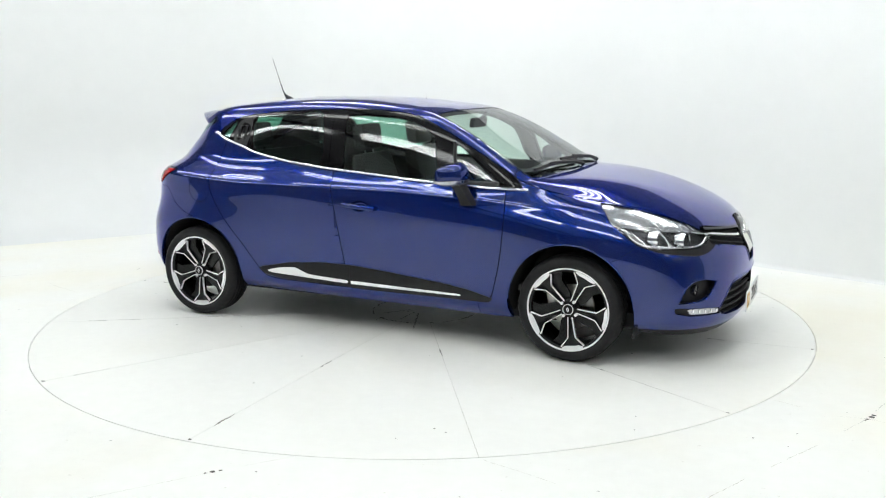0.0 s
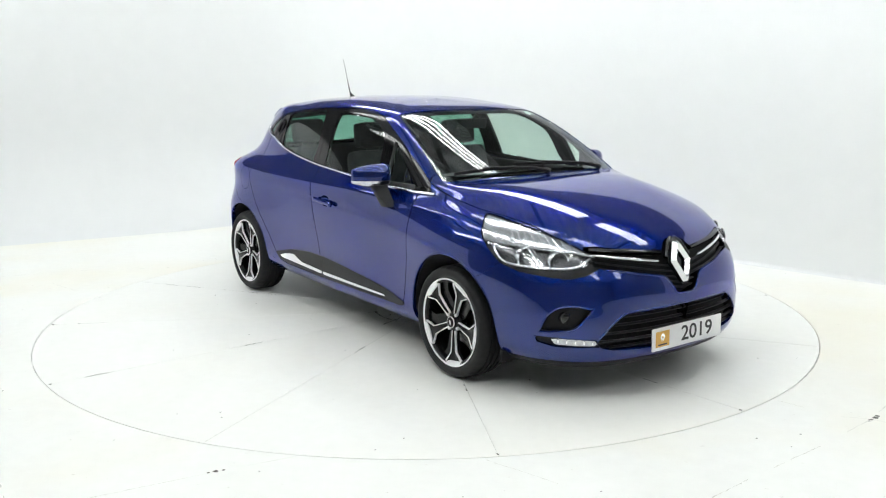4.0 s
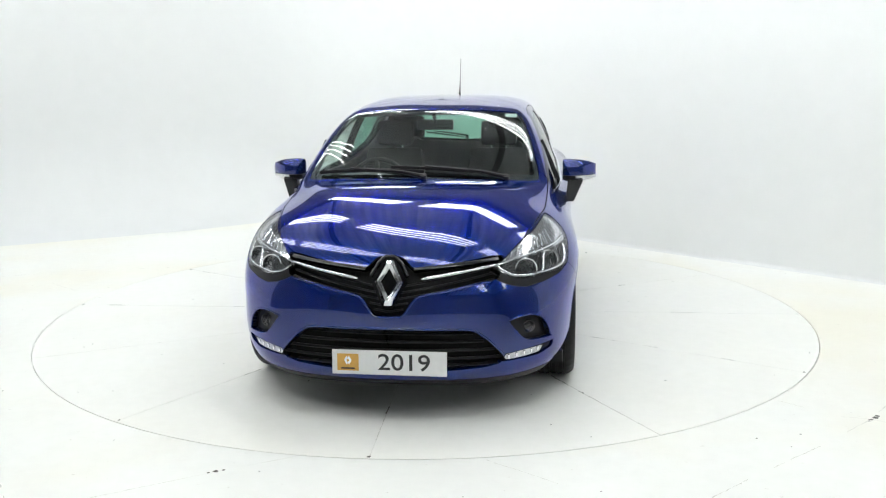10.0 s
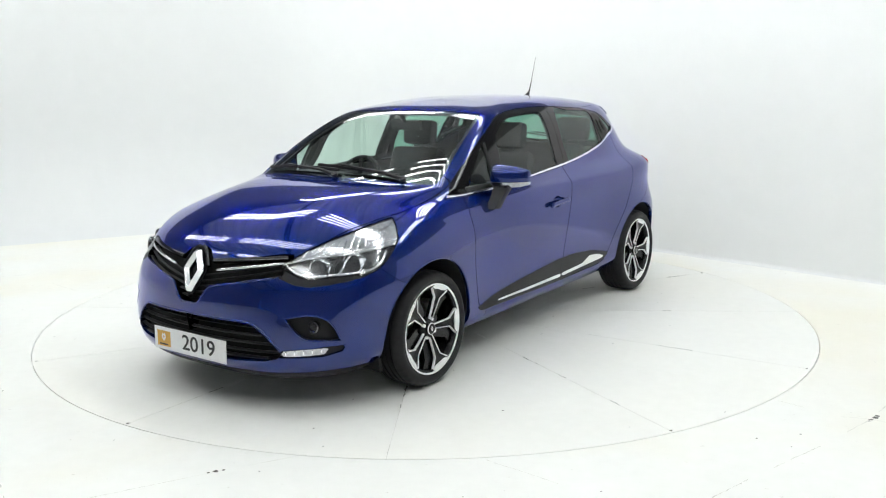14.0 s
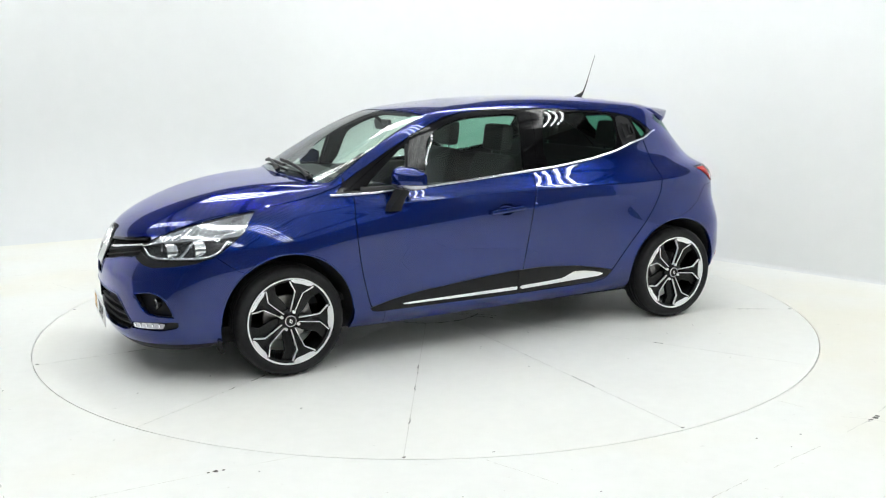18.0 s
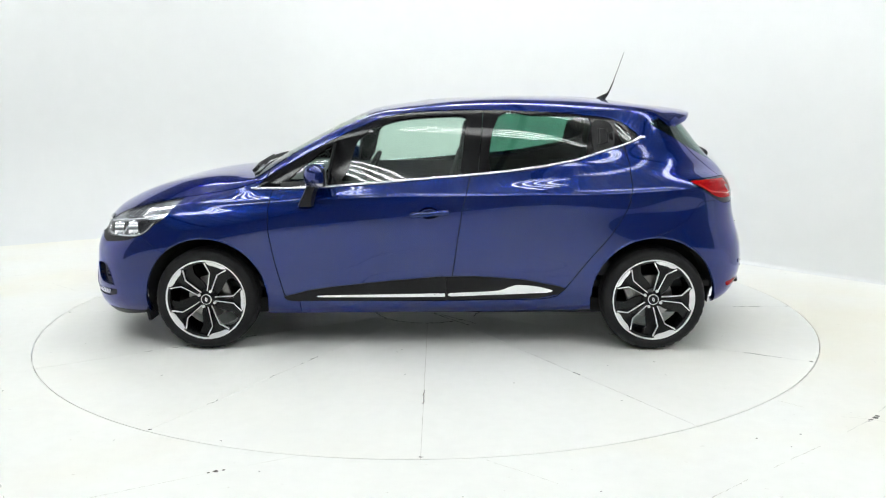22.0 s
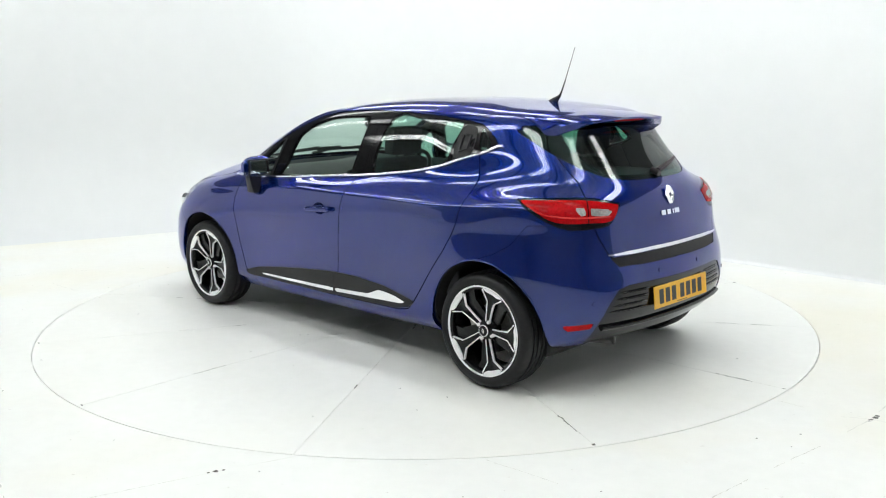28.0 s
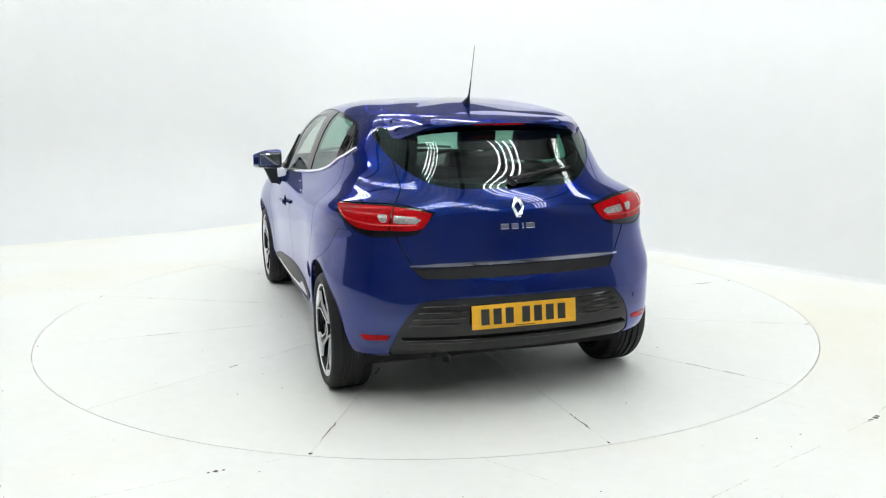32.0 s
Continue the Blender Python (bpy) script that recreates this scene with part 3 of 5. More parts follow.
def build_floor_marks():
    rnd = random.Random(4)
    for line, wide, broken, m in ((((2.62, -1.50), (2.17, -1.96), (2.03, -2.11), (1.66, -2.41), (1.24, -2.72), (0.7, -3.15)), .004, .35, SEAM), (((1.69, -1.86), (1.90, -2.08), (2.03, -2.12), (2.5, -2.6)), .003, .4, SEAM),
                                  (((.23, -2.50), (.42, -2.66), (.62, -2.85)), .003, .5, SEAM), (((-.55, -2.43), (-.83, -2.56), (-1.07, -2.68), (-1.6, -2.95)), .003, .3, SEAM), (((-1.74, -2.57), (-1.62, -2.76), (-1.4, -3.1)), .005, .1, SEAM),
                                  (((-2.45, -1.2), (-2.2, -1.53), (-3.2, -1.75)), .003, .5, SEAM), (((-2.9, .9), (-2.4, .45)), .004, .5, SEAM), (((-3.6, 1.2), (-2.7, 1.5)), .004, .6, SEAM)):
        bm = bmesh.new()
        for a, b in zip(line, line[1:]):
            ragged(bm, a, b, wide, 0.0006, rnd, broken)
        tagged(part("floor_crack", bm, m), "hairline joint in the white floor", "floor crack", "cracks in the floor", "structure")
    bm = bmesh.new()
    for x, y, r in ((2.05, -2.10, .014), (2.02, -2.125, .012), (2.07, -2.08, .010), (2.00, -2.14, .008), (-.86, -2.57, .012), (-.83, -2.56, .009), (-.89, -2.585, .008)):
        chip(bm, x, y, r, 0.0009, rnd)
    for k in range(130):
        a, r = rnd.uniform(0, 2 * math.pi), rnd.uniform(TABLE_R + .05, 4.0)
        chip(bm, r * math.cos(a), r * math.sin(a), rnd.uniform(.002, .006), 0.0008, rnd)
    tagged(part("floor_chips", bm, CRACK), "scattered dark chips on the white floor", "floor chips", kind="stuff")


build_room()
build_beams()
build_lamps()
build_floor_marks()
# ---- the turntable: a centre plate and twelve sectors ----
def build_table():
    t = thing("turntable", "round white painted turntable of twelve sectors set flush in the floor", "turntable")
    r0, r1, gap, n = 0.36, TABLE_R - 0.005, 0.0012, 16
    rnd = random.Random(9)
    for k in range(12):
        bm = bmesh.new()
        a0, a1 = radians(30 * k + 2), radians(30 * k + 32)
        top = []
        for r, order in ((r1, range(n + 1)), (r0, range(n, -1, -1))):
            for i in order:
                a = a0 + gap / r + (a1 - a0 - 2 * gap / r) * i / n
                top.append((r * math.cos(a), r * math.sin(a)))
        hi = [bm.verts.new((x, y, 0)) for x, y in top]
        lo = [bm.verts.new((x, y, -0.03)) for x, y in top]
        bm.faces.new(hi)
        for i in range(len(top)):
            bm.faces.new((hi[i], lo[i], lo[(i + 1) % len(top)], hi[(i + 1) % len(top)]))
        part("sector", bm, TABLE_PAINT, t)
        bm = bmesh.new()
        way = Vector((math.cos(a0), math.sin(a0)))
        ragged(bm, way * r0, way * (r1 - .01), .003, 0.0005, rnd, 0.6)
        tagged(part("seam_line", bm, SEAM, t, "worn filled seam"), kind="stuff")
        bm = bmesh.new()
        for i in range(rnd.randint(1, 4)):
            r, long = rnd.uniform(.9, r1 - .3), rnd.uniform(.05, .22)
            ragged(bm, way * r, way * (r + long), .007, 0.0007, rnd, 0.35)
        if k % 3 != 1:
            chip(bm, way.x * (r1 - .02), way.y * (r1 - .02), .011, 0.0008, rnd)
        for i in range(4):
            q, r = a0 + rnd.uniform(.1, .5), rnd.uniform(.8, r1)
            chip(bm, r * math.cos(q), r * math.sin(q), rnd.uniform(.003, .006), 0.0007, rnd)
        tagged(part("seam_chips", bm, CRACK, t, "dark chips along the seam"), kind="stuff")
    bm = bmesh.new()
    cyl(bm, r1 - 0.01, 0.02, (0, 0, -0.0135), n=96)
    part("bed", bm, SEAM, t, "bed under the sectors")
    bm = bmesh.new()
    cyl(bm, r0 - 0.004, 0.006, (0, 0, -0.003), n=48)
    part("centre_plate", bm, TABLE_PAINT, t, "cracked white centre plate")
    bm = bmesh.new()
    for i in range(24):
        a, b = 2 * math.pi * i / 24, 2 * math.pi * (i + 1) / 24
        ragged(bm, (r0 * math.cos(a), r0 * math.sin(a)), (r0 * math.cos(b), r0 * math.sin(b)), .012, 0.0006, rnd, 0.3)
    for i in range(6):
        a = rnd.uniform(0, 6.3)
        ragged(bm, (.1 * math.cos(a), .1 * math.sin(a)), (.5 * math.cos(a + .3), .5 * math.sin(a + .3)), .008, 0.0007, rnd, 0.4)
    tagged(part("centre_cracks", bm, CRACK, t, "dark cracks round the centre plate"), kind="stuff")
    return t


turntable = build_table()
# ---- the car ----
car = thing("car", "glossy metallic blue five-door hatchback with black alloy wheels", "car")
GAP = 0.0028
AXLE, HUB_Z = 1.2945, 0.2985
ARCH_Z, ARCH_R = 0.304, 0.362
FULL = Sheet(*skin())


def spot(where, q, mask, lift=0.0):
    """The place on the skin's left half at plan coordinates q, lifted off along the normal, and the normal."""
    ok = mask(FULL.v)[FULL.f].all(1)
    f = FULL.f[ok]
    w = where(FULL.v)
    a, b, c = w[f[:, 0]], w[f[:, 1]], w[f[:, 2]]
    d = (b[:, 0] - a[:, 0]) * (c[:, 1] - a[:, 1]) - (c[:, 0] - a[:, 0]) * (b[:, 1] - a[:, 1])
    d = np.where(np.abs(d) < 1e-12, 1e-12, d)
    s = ((q[0] - a[:, 0]) * (c[:, 1] - a[:, 1]) - (c[:, 0] - a[:, 0]) * (q[1] - a[:, 1])) / d
    t = ((b[:, 0] - a[:, 0]) * (q[1] - a[:, 1]) - (q[0] - a[:, 0]) * (b[:, 1] - a[:, 1])) / d
    k = np.argmax(np.minimum(np.minimum(s, t), 1 - s - t))
    w3 = np.clip(np.array([1 - s[k] - t[k], s[k], t[k]]), 0, 1)
    p, n = w3 @ FULL.v[f[k]], w3 @ FULL.n[f[k]]
    n = n / np.linalg.norm(n)
    return Vector(p + n * lift), Vector(n)


class Skin:
    """What is left of the left half of the skin as panels are cut from it."""

    def __init__(self):
        self.rest, self.gaps = FULL, None

    def take(self, where, outline, mask, gap=GAP):
        inner, self.rest, band = carve(self.rest, where, outline, mask, gap)
        if band is not None:
            self.gaps = band if self.gaps is None else self.gaps + band
        return inner


def carve(s, where, outline, mask, gap=0.0):
    """Cut an outline out of a sheet: the piece, the rest, and the strip of gap between."""
    o = np.array(outline, float)

    def val(x):
        return np.where(mask(x.v), inside(where(x.v), o), 1.0)

    inner, outer = s.split(val(s) + gap)
    band = None
    if gap:
        band, outer = outer.split(val(outer) - gap)
    return inner, outer, band


def circle(x, z, r, n=48):
    return [(x + r * math.cos(2 * math.pi * k / n), z + r * math.sin(2 * math.pi * k / n)) for k in range(n)]


def both(s):
    return s + s.mirrored()


def everywhere(v):
    return np.ones(len(v), bool)


def low_side(v):
    return (v[:, 1] > 0.5) & (v[:, 2] < 0.8)


def side(v):
    return (v[:, 1] > 0.4) & (np.abs(v[:, 0]) < 1.62)


def upper_side(v):
    return (v[:, 1] > 0.4) & (v[:, 2] > 0.85) & (v[:, 0] > -1.4)


def front(v):
    return (v[:, 0] > 1.36) & (v[:, 2] < 0.95)


def rear(v):
    return v[:, 0] < -1.22


def plan_xy(v):
    return v[:, [0, 1]]


def face_yz(v):
    return v[:, [1, 2]]


BELT = [(.985, .931), (.839, .934), (.641, .942), (.447, .954), (.19, .973), (-.003, .989), (-.244, 1.006), (-.452, 1.025), (-.644, 1.048), (-.79, 1.073),
        (-.90, 1.098), (-1.031, 1.141), (-1.14, 1.170), (-1.227, 1.208)]
BROW = [(-1.195, 1.245), (-1.135, 1.288), (-1.068, 1.318), (-.98, 1.333), (-.784, 1.354), (-.458, 1.372), (-.197, 1.377), (0, 1.370), (.133, 1.358), (.26, 1.336),
        (.36, 1.298), (.475, 1.248), (.575, 1.20), (.665, 1.152), (.76, 1.10), (.855, 1.048), (.93, 1.003), (.965, .972), (.992, .938)]
DLO = BELT + BROW


def raised(line, d):
    return [(x, z + d) for x, z in line]


HEADLAMP = smooth_loop([(1.005, .879), (.978, .835), (.958, .79), (.905, .735), (.825, .668), (.74, .652), (.657, .650), (.593, .645), (.532, .648), (.475, .668), (.425, .705),
                        (.47, .728), (.545, .768), (.648, .81), (.815, .852), (.94, .873)], 4, sharp=(0, 10))
HOUSING = [(.86, .72), (.80, .660), (.75, .640), (.70, .630), (.627, .618), (.547, .610), (.487, .622), (.43, .650), (.40, .70), (.55, .70), (.8, .72)]
GRILLE = [(-.3, .762), (.007, .762), (.044, .758), (.065, .748), (.093, .716), (.112, .707), (.223, .724), (.35, .740), (.436, .752), (.49, .75), (.44, .66), (.42, .655), (.40, .647),
          (.325, .637), (.23, .616), (.143, .600), (.104, .581), (.076, .539), (.056, .508), (.03, .501), (-.3, .501)]
MOUTH = [(-.3, .450), (.20, .446), (.30, .442), (.33, .428), (.375, .387), (.43, .318), (.437, .300), (.42, .278), (.37, .264), (.23, .252), (-.3, .246)]
FOG = smooth_loop([(.452, .470), (.529, .486), (.592, .475), (.634, .432), (.662, .360), (.601, .362), (.520, .378)], 4, sharp=(0, 4))
DRL_BED = [(.428, .284), (.438, .322), (.591, .336), (.682, .340), (.668, .308), (.593, .287)]
DRL = [(.434, .290), (.443, .317), (.526, .326), (.618, .330), (.600, .300), (.527, .294)]
LIP = [(-.3, .1), (1.1, .1), (1.1, .215), (.75, .215), (.56, .208), (.44, .204), (.24, .202), (-.3, .20)]
FRONT_BUMPER = [(-.3, .1), (1.15, .1), (1.15, .5), (.93, .60), (.84, .672), (.6, .72), (-.3, .8)]
BONNET = [(1.075, -.2), (1.065, .3), (1.0, .52), (.93, .655), (.925, .70), (1.094, .698), (1.361, .688), (1.593, .646), (1.793, .588), (1.91, .535), (2.3, .4), (2.3, -.2)]
SCREEN = smooth_loop([(-.3, 1.014), (.30, 1.010), (.50, 1.003), (.62, .997), (.650, 1.006), (.645, 1.05), (.632, 1.10), (.616, 1.15), (.598, 1.20), (.577, 1.25), (.553, 1.30), (.532, 1.330), (.50, 1.346), (.38, 1.357), (.2, 1.364), (-.3, 1.366)], 3, sharp=(0, 15))
REAR_GLASS = smooth_loop([(-.3, 1.040), (.16, 1.042), (.30, 1.050), (.39, 1.072), (.47, 1.122), (.525, 1.180), (.556, 1.24), (.566, 1.282), (.545, 1.298), (.46, 1.318), (-.3, 1.322)], 3, sharp=(0, 10))
TAIL_LAMP = smooth_loop([(.848, .980), (.69, .984), (.555, .982), (.46, .966), (.384, .945), (.43, .876), (.462, .849), (.521, .840), (.617, .838), (.681, .855), (.768, .911)], 4, sharp=(0, 4))
TAIL_RED = smooth_loop([(.832, .973), (.692, .975), (.558, .970), (.47, .956), (.396, .940), (.439, .872), (.554, .868), (.683, .876), (.768, .926)], 4, sharp=(0, 4))
TAIL_CLEAR = [[(.612, .941), (.566, .937), (.566, .902), (.588, .902)], [(.542, .935), (.426, .921), (.458, .896), (.542, .900)]]
TAILGATE = [(-.3, .645), (.418, .652), (.467, .718), (.511, .798), (.541, .876), (.557, .984), (.575, 1.047), (.675, 1.158), (.788, 1.297), (.84, 1.345), (-.3, 1.345)]
CHROME_REAR = [(-.3, .700), (.17, .700), (.335, .699), (.466, .703), (.490, .716), (.335, .715), (.17, .717), (-.3, .717)]
GRIP_REAR = [(-.3, .646), (.31, .646), (.416, .653), (.458, .694), (.335, .696), (-.3, .698)]
VALANCE = [(-.3, .1), (.585, .1), (.56, .291), (.533, .345), (.469, .481), (.425, .543), (.375, .557), (.285, .558), (-.3, .558)]
REFLECTOR = [(.658, .384), (.533, .391), (.547, .364), (.638, .356)]
REAR_BUMPER = [(-.3, .1), (1.2, .1), (1.2, .60), (.95, .70), (.866, .757), (.794, .858), (.70, .862), (.60, .845), (.46, .855), (-.3, .9)]
FRONT_DOOR = [(.888, .96), (.904, .88), (.913, .825), (.914, .76), (.912, .704), (.896, .591), (.879, .497), (.838, .331), (.806, .290), (-.117, .290), (-.141, .433), (-.171, .639), (-.201, .824),
              (-.227, .924), (-.252, 1.03)]
REAR_DOOR = [(-.252, 1.03), (-.227, .924), (-.201, .824), (-.171, .639), (-.141, .433), (-.117, .290), (-.66, .300), (-.743, .318), (-.793, .368), (-.926, .540), (-1.039, .677), (-1.1, .77),
             (-1.134, .836), (-1.158, .934), (-1.160, 1.055), (-1.127, 1.172), (-1.11, 1.21), (-.7, 1.12)]
STRIP = [(.843, .314), (.688, .352), (.523, .377), (.196, .412), (-.064, .433), (-.29, .437), (-.548, .417), (-.774, .373), (-.797, .362), (-.743, .327), (-.647, .306), (-.094, .292), (.785, .286), (.822, .293)]
STRIP_CHROME_FRONT = [(.694, .309), (.624, .322), (-.098, .338), (-.098, .317)]
STRIP_CHROME_REAR = [(-.112, .338), (-.322, .346), (-.42, .353), (-.465, .372), (-.505, .387), (-.58, .383), (-.645, .374), (-.722, .354), (-.704, .341), (-.452, .330), (-.112, .317)]
GLASSES = {
    "front_door_window": [(.482, .973), (.453, 1.044), (.412, 1.20), (.359, 1.248), (.261, 1.297), (.13, 1.330), (-.10, 1.344), (-.205, 1.340), (-.222, 1.30), (-.189, 1.043), (-.178, 1.012), (.19, .984)],
    "corner_window": [(.80, .950), (.80, .99), (.658, 1.108), (.546, 1.183), (.575, 1.044), (.596, .960)],
    "rear_door_window": [(-.366, 1.030), (-.412, 1.346), (-.60, 1.346), (-.783, 1.338), (-.94, 1.322), (-.925, 1.22), (-.90, 1.115), (-.80, 1.090), (-.644, 1.061)],
    "quarter_window": [(-1.082, 1.300), (-1.124, 1.272), (-1.178, 1.212), (-1.12, 1.186)],
}
CUP = [(-.012 + .060 * math.cos(a), .806 + .036 * math.sin(a)) for a in np.linspace(0, 2 * math.pi, 29)[:-1]]
WING = [(.748, .1), (.748, .31), (.80, .62), (.80, .90), (.84, 1.0), (.90, 1.06), (1.2, 1.2), (2.4, 1.1), (2.4, .1)]
QUARTER = [(-.60, .30), (-.70, .1), (-2.2, .1), (-2.2, 1.32), (-1.40, 1.35), (-1.17, 1.30), (-1.10, 1.20), (-.9, .9)]
ROOF = [(.42, -.2), (.40, .40), (.30, .565), (.18, .595), (-.30, .60), (-.75, .58), (-1.05, .54), (-1.26, .50), (-1.60, .45), (-1.7, -.2)]


def two(name, sheet, material, label="", depth=0.010, parents=None):
    """A panel on the left and its mirror image on the right."""
    pl, pr = parents or (car, car)
    return panel(name, sheet, material, pl, label, depth), panel(name, sheet.mirrored(), material, pr, label, depth)


def build_body():
    sk = Skin()
    for x in (AXLE, -AXLE):
        sk.take(side_xz, circle(x, ARCH_Z, ARCH_R), low_side, 0)
    # windows
    dlo = sk.take(side_xz, DLO, upper_side, 0.001)
    panes = {}
    for name, line in GLASSES.items():
        panes[name], dlo, _ = carve(dlo, side_xz, smooth_loop(line, 3), everywhere)
    front_frame, dlo, _ = carve(dlo, side_xz, [(-.270, .8), (1.2, .8), (1.2, 1.5), (-.335, 1.5)], everywhere, 0.0015)
    screen = sk.take(face_yz, SCREEN, lambda v: (v[:, 0] > 0.05) & (v[:, 2] > 0.93), 0.001)
    rear_glass = sk.take(face_yz, REAR_GLASS, rear, 0.001)
    # lamps and grilles
    lamp = sk.take(nose, HEADLAMP, front, 0.0015)
    grille = sk.take(nose, GRILLE, front, 0.001)
    housing = sk.take(nose, HOUSING, front, 0.001)
    mouth = sk.take(nose, MOUTH, front, 0.0)
    fog = sk.take(nose, FOG, front, 0.0)
    drl_bed = sk.take(nose, DRL_BED, front, 0.0)
    lip = sk.take(nose, LIP, front, 0.001)
    tail_lamp = sk.take(tail, TAIL_LAMP, rear, 0.0015)
    chrome_rear = sk.take(tail, CHROME_REAR, rear, 0.0)
    grip_rear = sk.take(tail, GRIP_REAR, rear, 0.001)
    gate = sk.take(tail, TAILGATE, rear)
    valance = sk.take(tail, VALANCE, rear, 0.001)
    reflector = sk.take(tail, REFLECTOR, rear, 0.0005)
    strip = sk.take(side_xz, STRIP, low_side, 0.001)
    # painted panels
    bonnet = sk.take(plan_xy, BONNET, lambda v: (v[:, 0] > 0.88) & (v[:, 2] > 0.66))
    bumper_f = sk.take(nose, FRONT_BUMPER, lambda v: (v[:, 0] > 1.2) & (v[:, 2] < 0.9), 0.0012)
    bumper_r = sk.take(tail, REAR_BUMPER, lambda v: v[:, 0] < -1.2, 0.0012)
    door_f = sk.take(side_xz, FRONT_DOOR, side)
    _, door_f, _ = carve(door_f, side_xz, CUP, everywhere)
    door_r = sk.take(side_xz, REAR_DOOR, side)
    wing = sk.take(side_xz, WING, lambda v: v[:, 0] > 0.5, 0.0012)
    roof = sk.take(plan_xy, ROOF, lambda v: v[:, 2] > 1.2, 0.001)
    quarter = sk.take(side_xz, QUARTER, lambda v: v[:, 0] < -0.4, 0.0)
    shell = sk.rest
    # fittings
    panel("body_shell", both(shell), PAINT, car, depth=0.02)
    roof_ob = panel("roof", both(roof), PAINT, car)
    panel("bonnet", both(bonnet), PAINT, car, depth=0.02)
    fb = panel("front_bumper", both(bumper_f), PAINT, car, depth=0.025)
    rb = panel("rear_bumper", both(bumper_r), PAINT, car, depth=0.025)
    tg = panel("tailgate", both(gate), PAINT, car, depth=0.02)
    panel("front_lip", both(lip), BLACK_TRIM, fb, "black plastic lower lip", 0.03)
    panel("panel_gap", both(sk.gaps.moved(-0.006)), DARK, car, depth=0)
    two("front_wing", wing, PAINT, depth=0.02)
    panel("rear_quarter", quarter, PAINT, car, depth=0.02)
    flap, other, band = carve(quarter.mirrored(), side_xz, circle(-1.235, .858, .085, 32), everywhere, 0.0013)
    panel("rear_quarter", other, PAINT, car, depth=0.02)
    panel("fuel_flap", flap, PAINT, car, depth=0.008)
    panel("panel_gap", band.moved(-0.005), DARK, car, depth=0)
    fd = two("front_door", door_f, PAINT, depth=0.02)
    rd = two("rear_door", door_r, PAINT, depth=0.02)
    two("window_frame", front_frame.moved(-0.002), FRAME_BLACK, "gloss black window surround", 0.02, fd)
    two("window_frame", dlo.moved(-0.002), FRAME_BLACK, "gloss black window surround", 0.02, rd)
    line = smooth_loop(BELT, 4, closed=False)
    for owner, x0, x1 in ((fd, -.249, 1.02), (rd, -1.127, -.254), ((car, car), -1.25, -1.131)):
        for k, sg in enumerate((1, -1)):
            bm = bmesh.new()
            xs = [x1 - .001, *(x for x, _ in line if x0 + .004 < x < x1 - .004), x0 + .001]
            zs = np.interp(xs, line[::-1, 0], line[::-1, 1])
            tube(bm, side_loop([(x, z + .004) for x, z in zip(xs, zs)], side_xz, upper_side, 0.004, sg), 0.0095, 8, flat=0.85)
            part("window_trim", bm, CHROME, owner[k], "chrome strip under the window", smooth=60)
    for name, pane in panes.items():
        whose = fd if name in ("front_door_window", "corner_window") else rd if name == "rear_door_window" else None
        for ob in two(name, pane.moved(-0.005), SMOKED if whose == fd else TINTED, "tinted glass", 0, whose):
            ob.visible_shadow = False
    sf, sr, _ = carve(strip, side_xz, [(-.105, 0), (2, 0), (2, 1), (-.105, 1)], everywhere, 0.001)
    for s, chrome_line, owner in ((sf, STRIP_CHROME_FRONT, fd), (sr, STRIP_CHROME_REAR, rd)):
        bright, s, _ = carve(s, side_xz, chrome_line, everywhere)
        for k, ob in enumerate(two("rubbing_strip", s.moved(0.004), BLACK_TRIM, "black plastic side strip", 0.015, owner)):
            panel("chrome_insert", (bright if k == 0 else bright.mirrored()).moved(0.008), CHROME, ob, "bright chrome blade", 0.01)
    ws = panel("windscreen", both(screen).moved(-0.003), CLEAR, car, "clear glass with black edge band", 0)
    ws.visible_shadow = False
    inner, edge, _ = carve(screen, face_yz, SCREEN * [0.965, 1.0], everywhere)
    top, rim2, _ = carve(inner, face_yz, [(-1, .9), (1, .9), (1, 1.345), (.3, 1.356), (-1, 1.36)], everywhere)
    bottom, _, _ = carve(top, face_yz, [(-1, .9), (1, .9), (1, 1.022), (.3, 1.034), (-1, 1.038)], everywhere)
    panel("screen_edge", both(edge + rim2 + bottom).moved(-0.006), BLACK_GLOSS, ws, "black printed edge band", 0)
    rg = panel("rear_window", both(rear_glass).moved(-0.003), TINTED, tg, "dark tinted glass", 0)
    rg.visible_shadow = False
    clear, edge, _ = carve(rear_glass, face_yz, smooth_loop([(-.5, 1.068), (.28, 1.074), (.36, 1.100), (.42, 1.155), (.44, 1.21), (.435, 1.27), (.40, 1.290), (-.5, 1.297)], 3), everywhere)
    panel("glass_edge", both(edge).moved(-0.006), BLACK_GLOSS, rg, "black printed edge band", 0)
    chrome = panel("tailgate_trim", both(chrome_rear).moved(0.008), CHROME, tg, "curved chrome strip", 0.012)
    panel("tailgate_grip", both(grip_rear).moved(-0.002), BLACK_TRIM, tg, "black plastic grip panel", 0.012)
    panel("diffuser", both(valance).moved(-0.004), BLACK_GLOSS, rb, "black plastic lower rear insert", 0.02)
    two("rear_reflector", reflector.moved(0.002), RED_LENS, "red reflector", 0.006, (rb, rb))
    # rain drops left on the roof and on a corner of the windscreen
    rnd = random.Random(11)
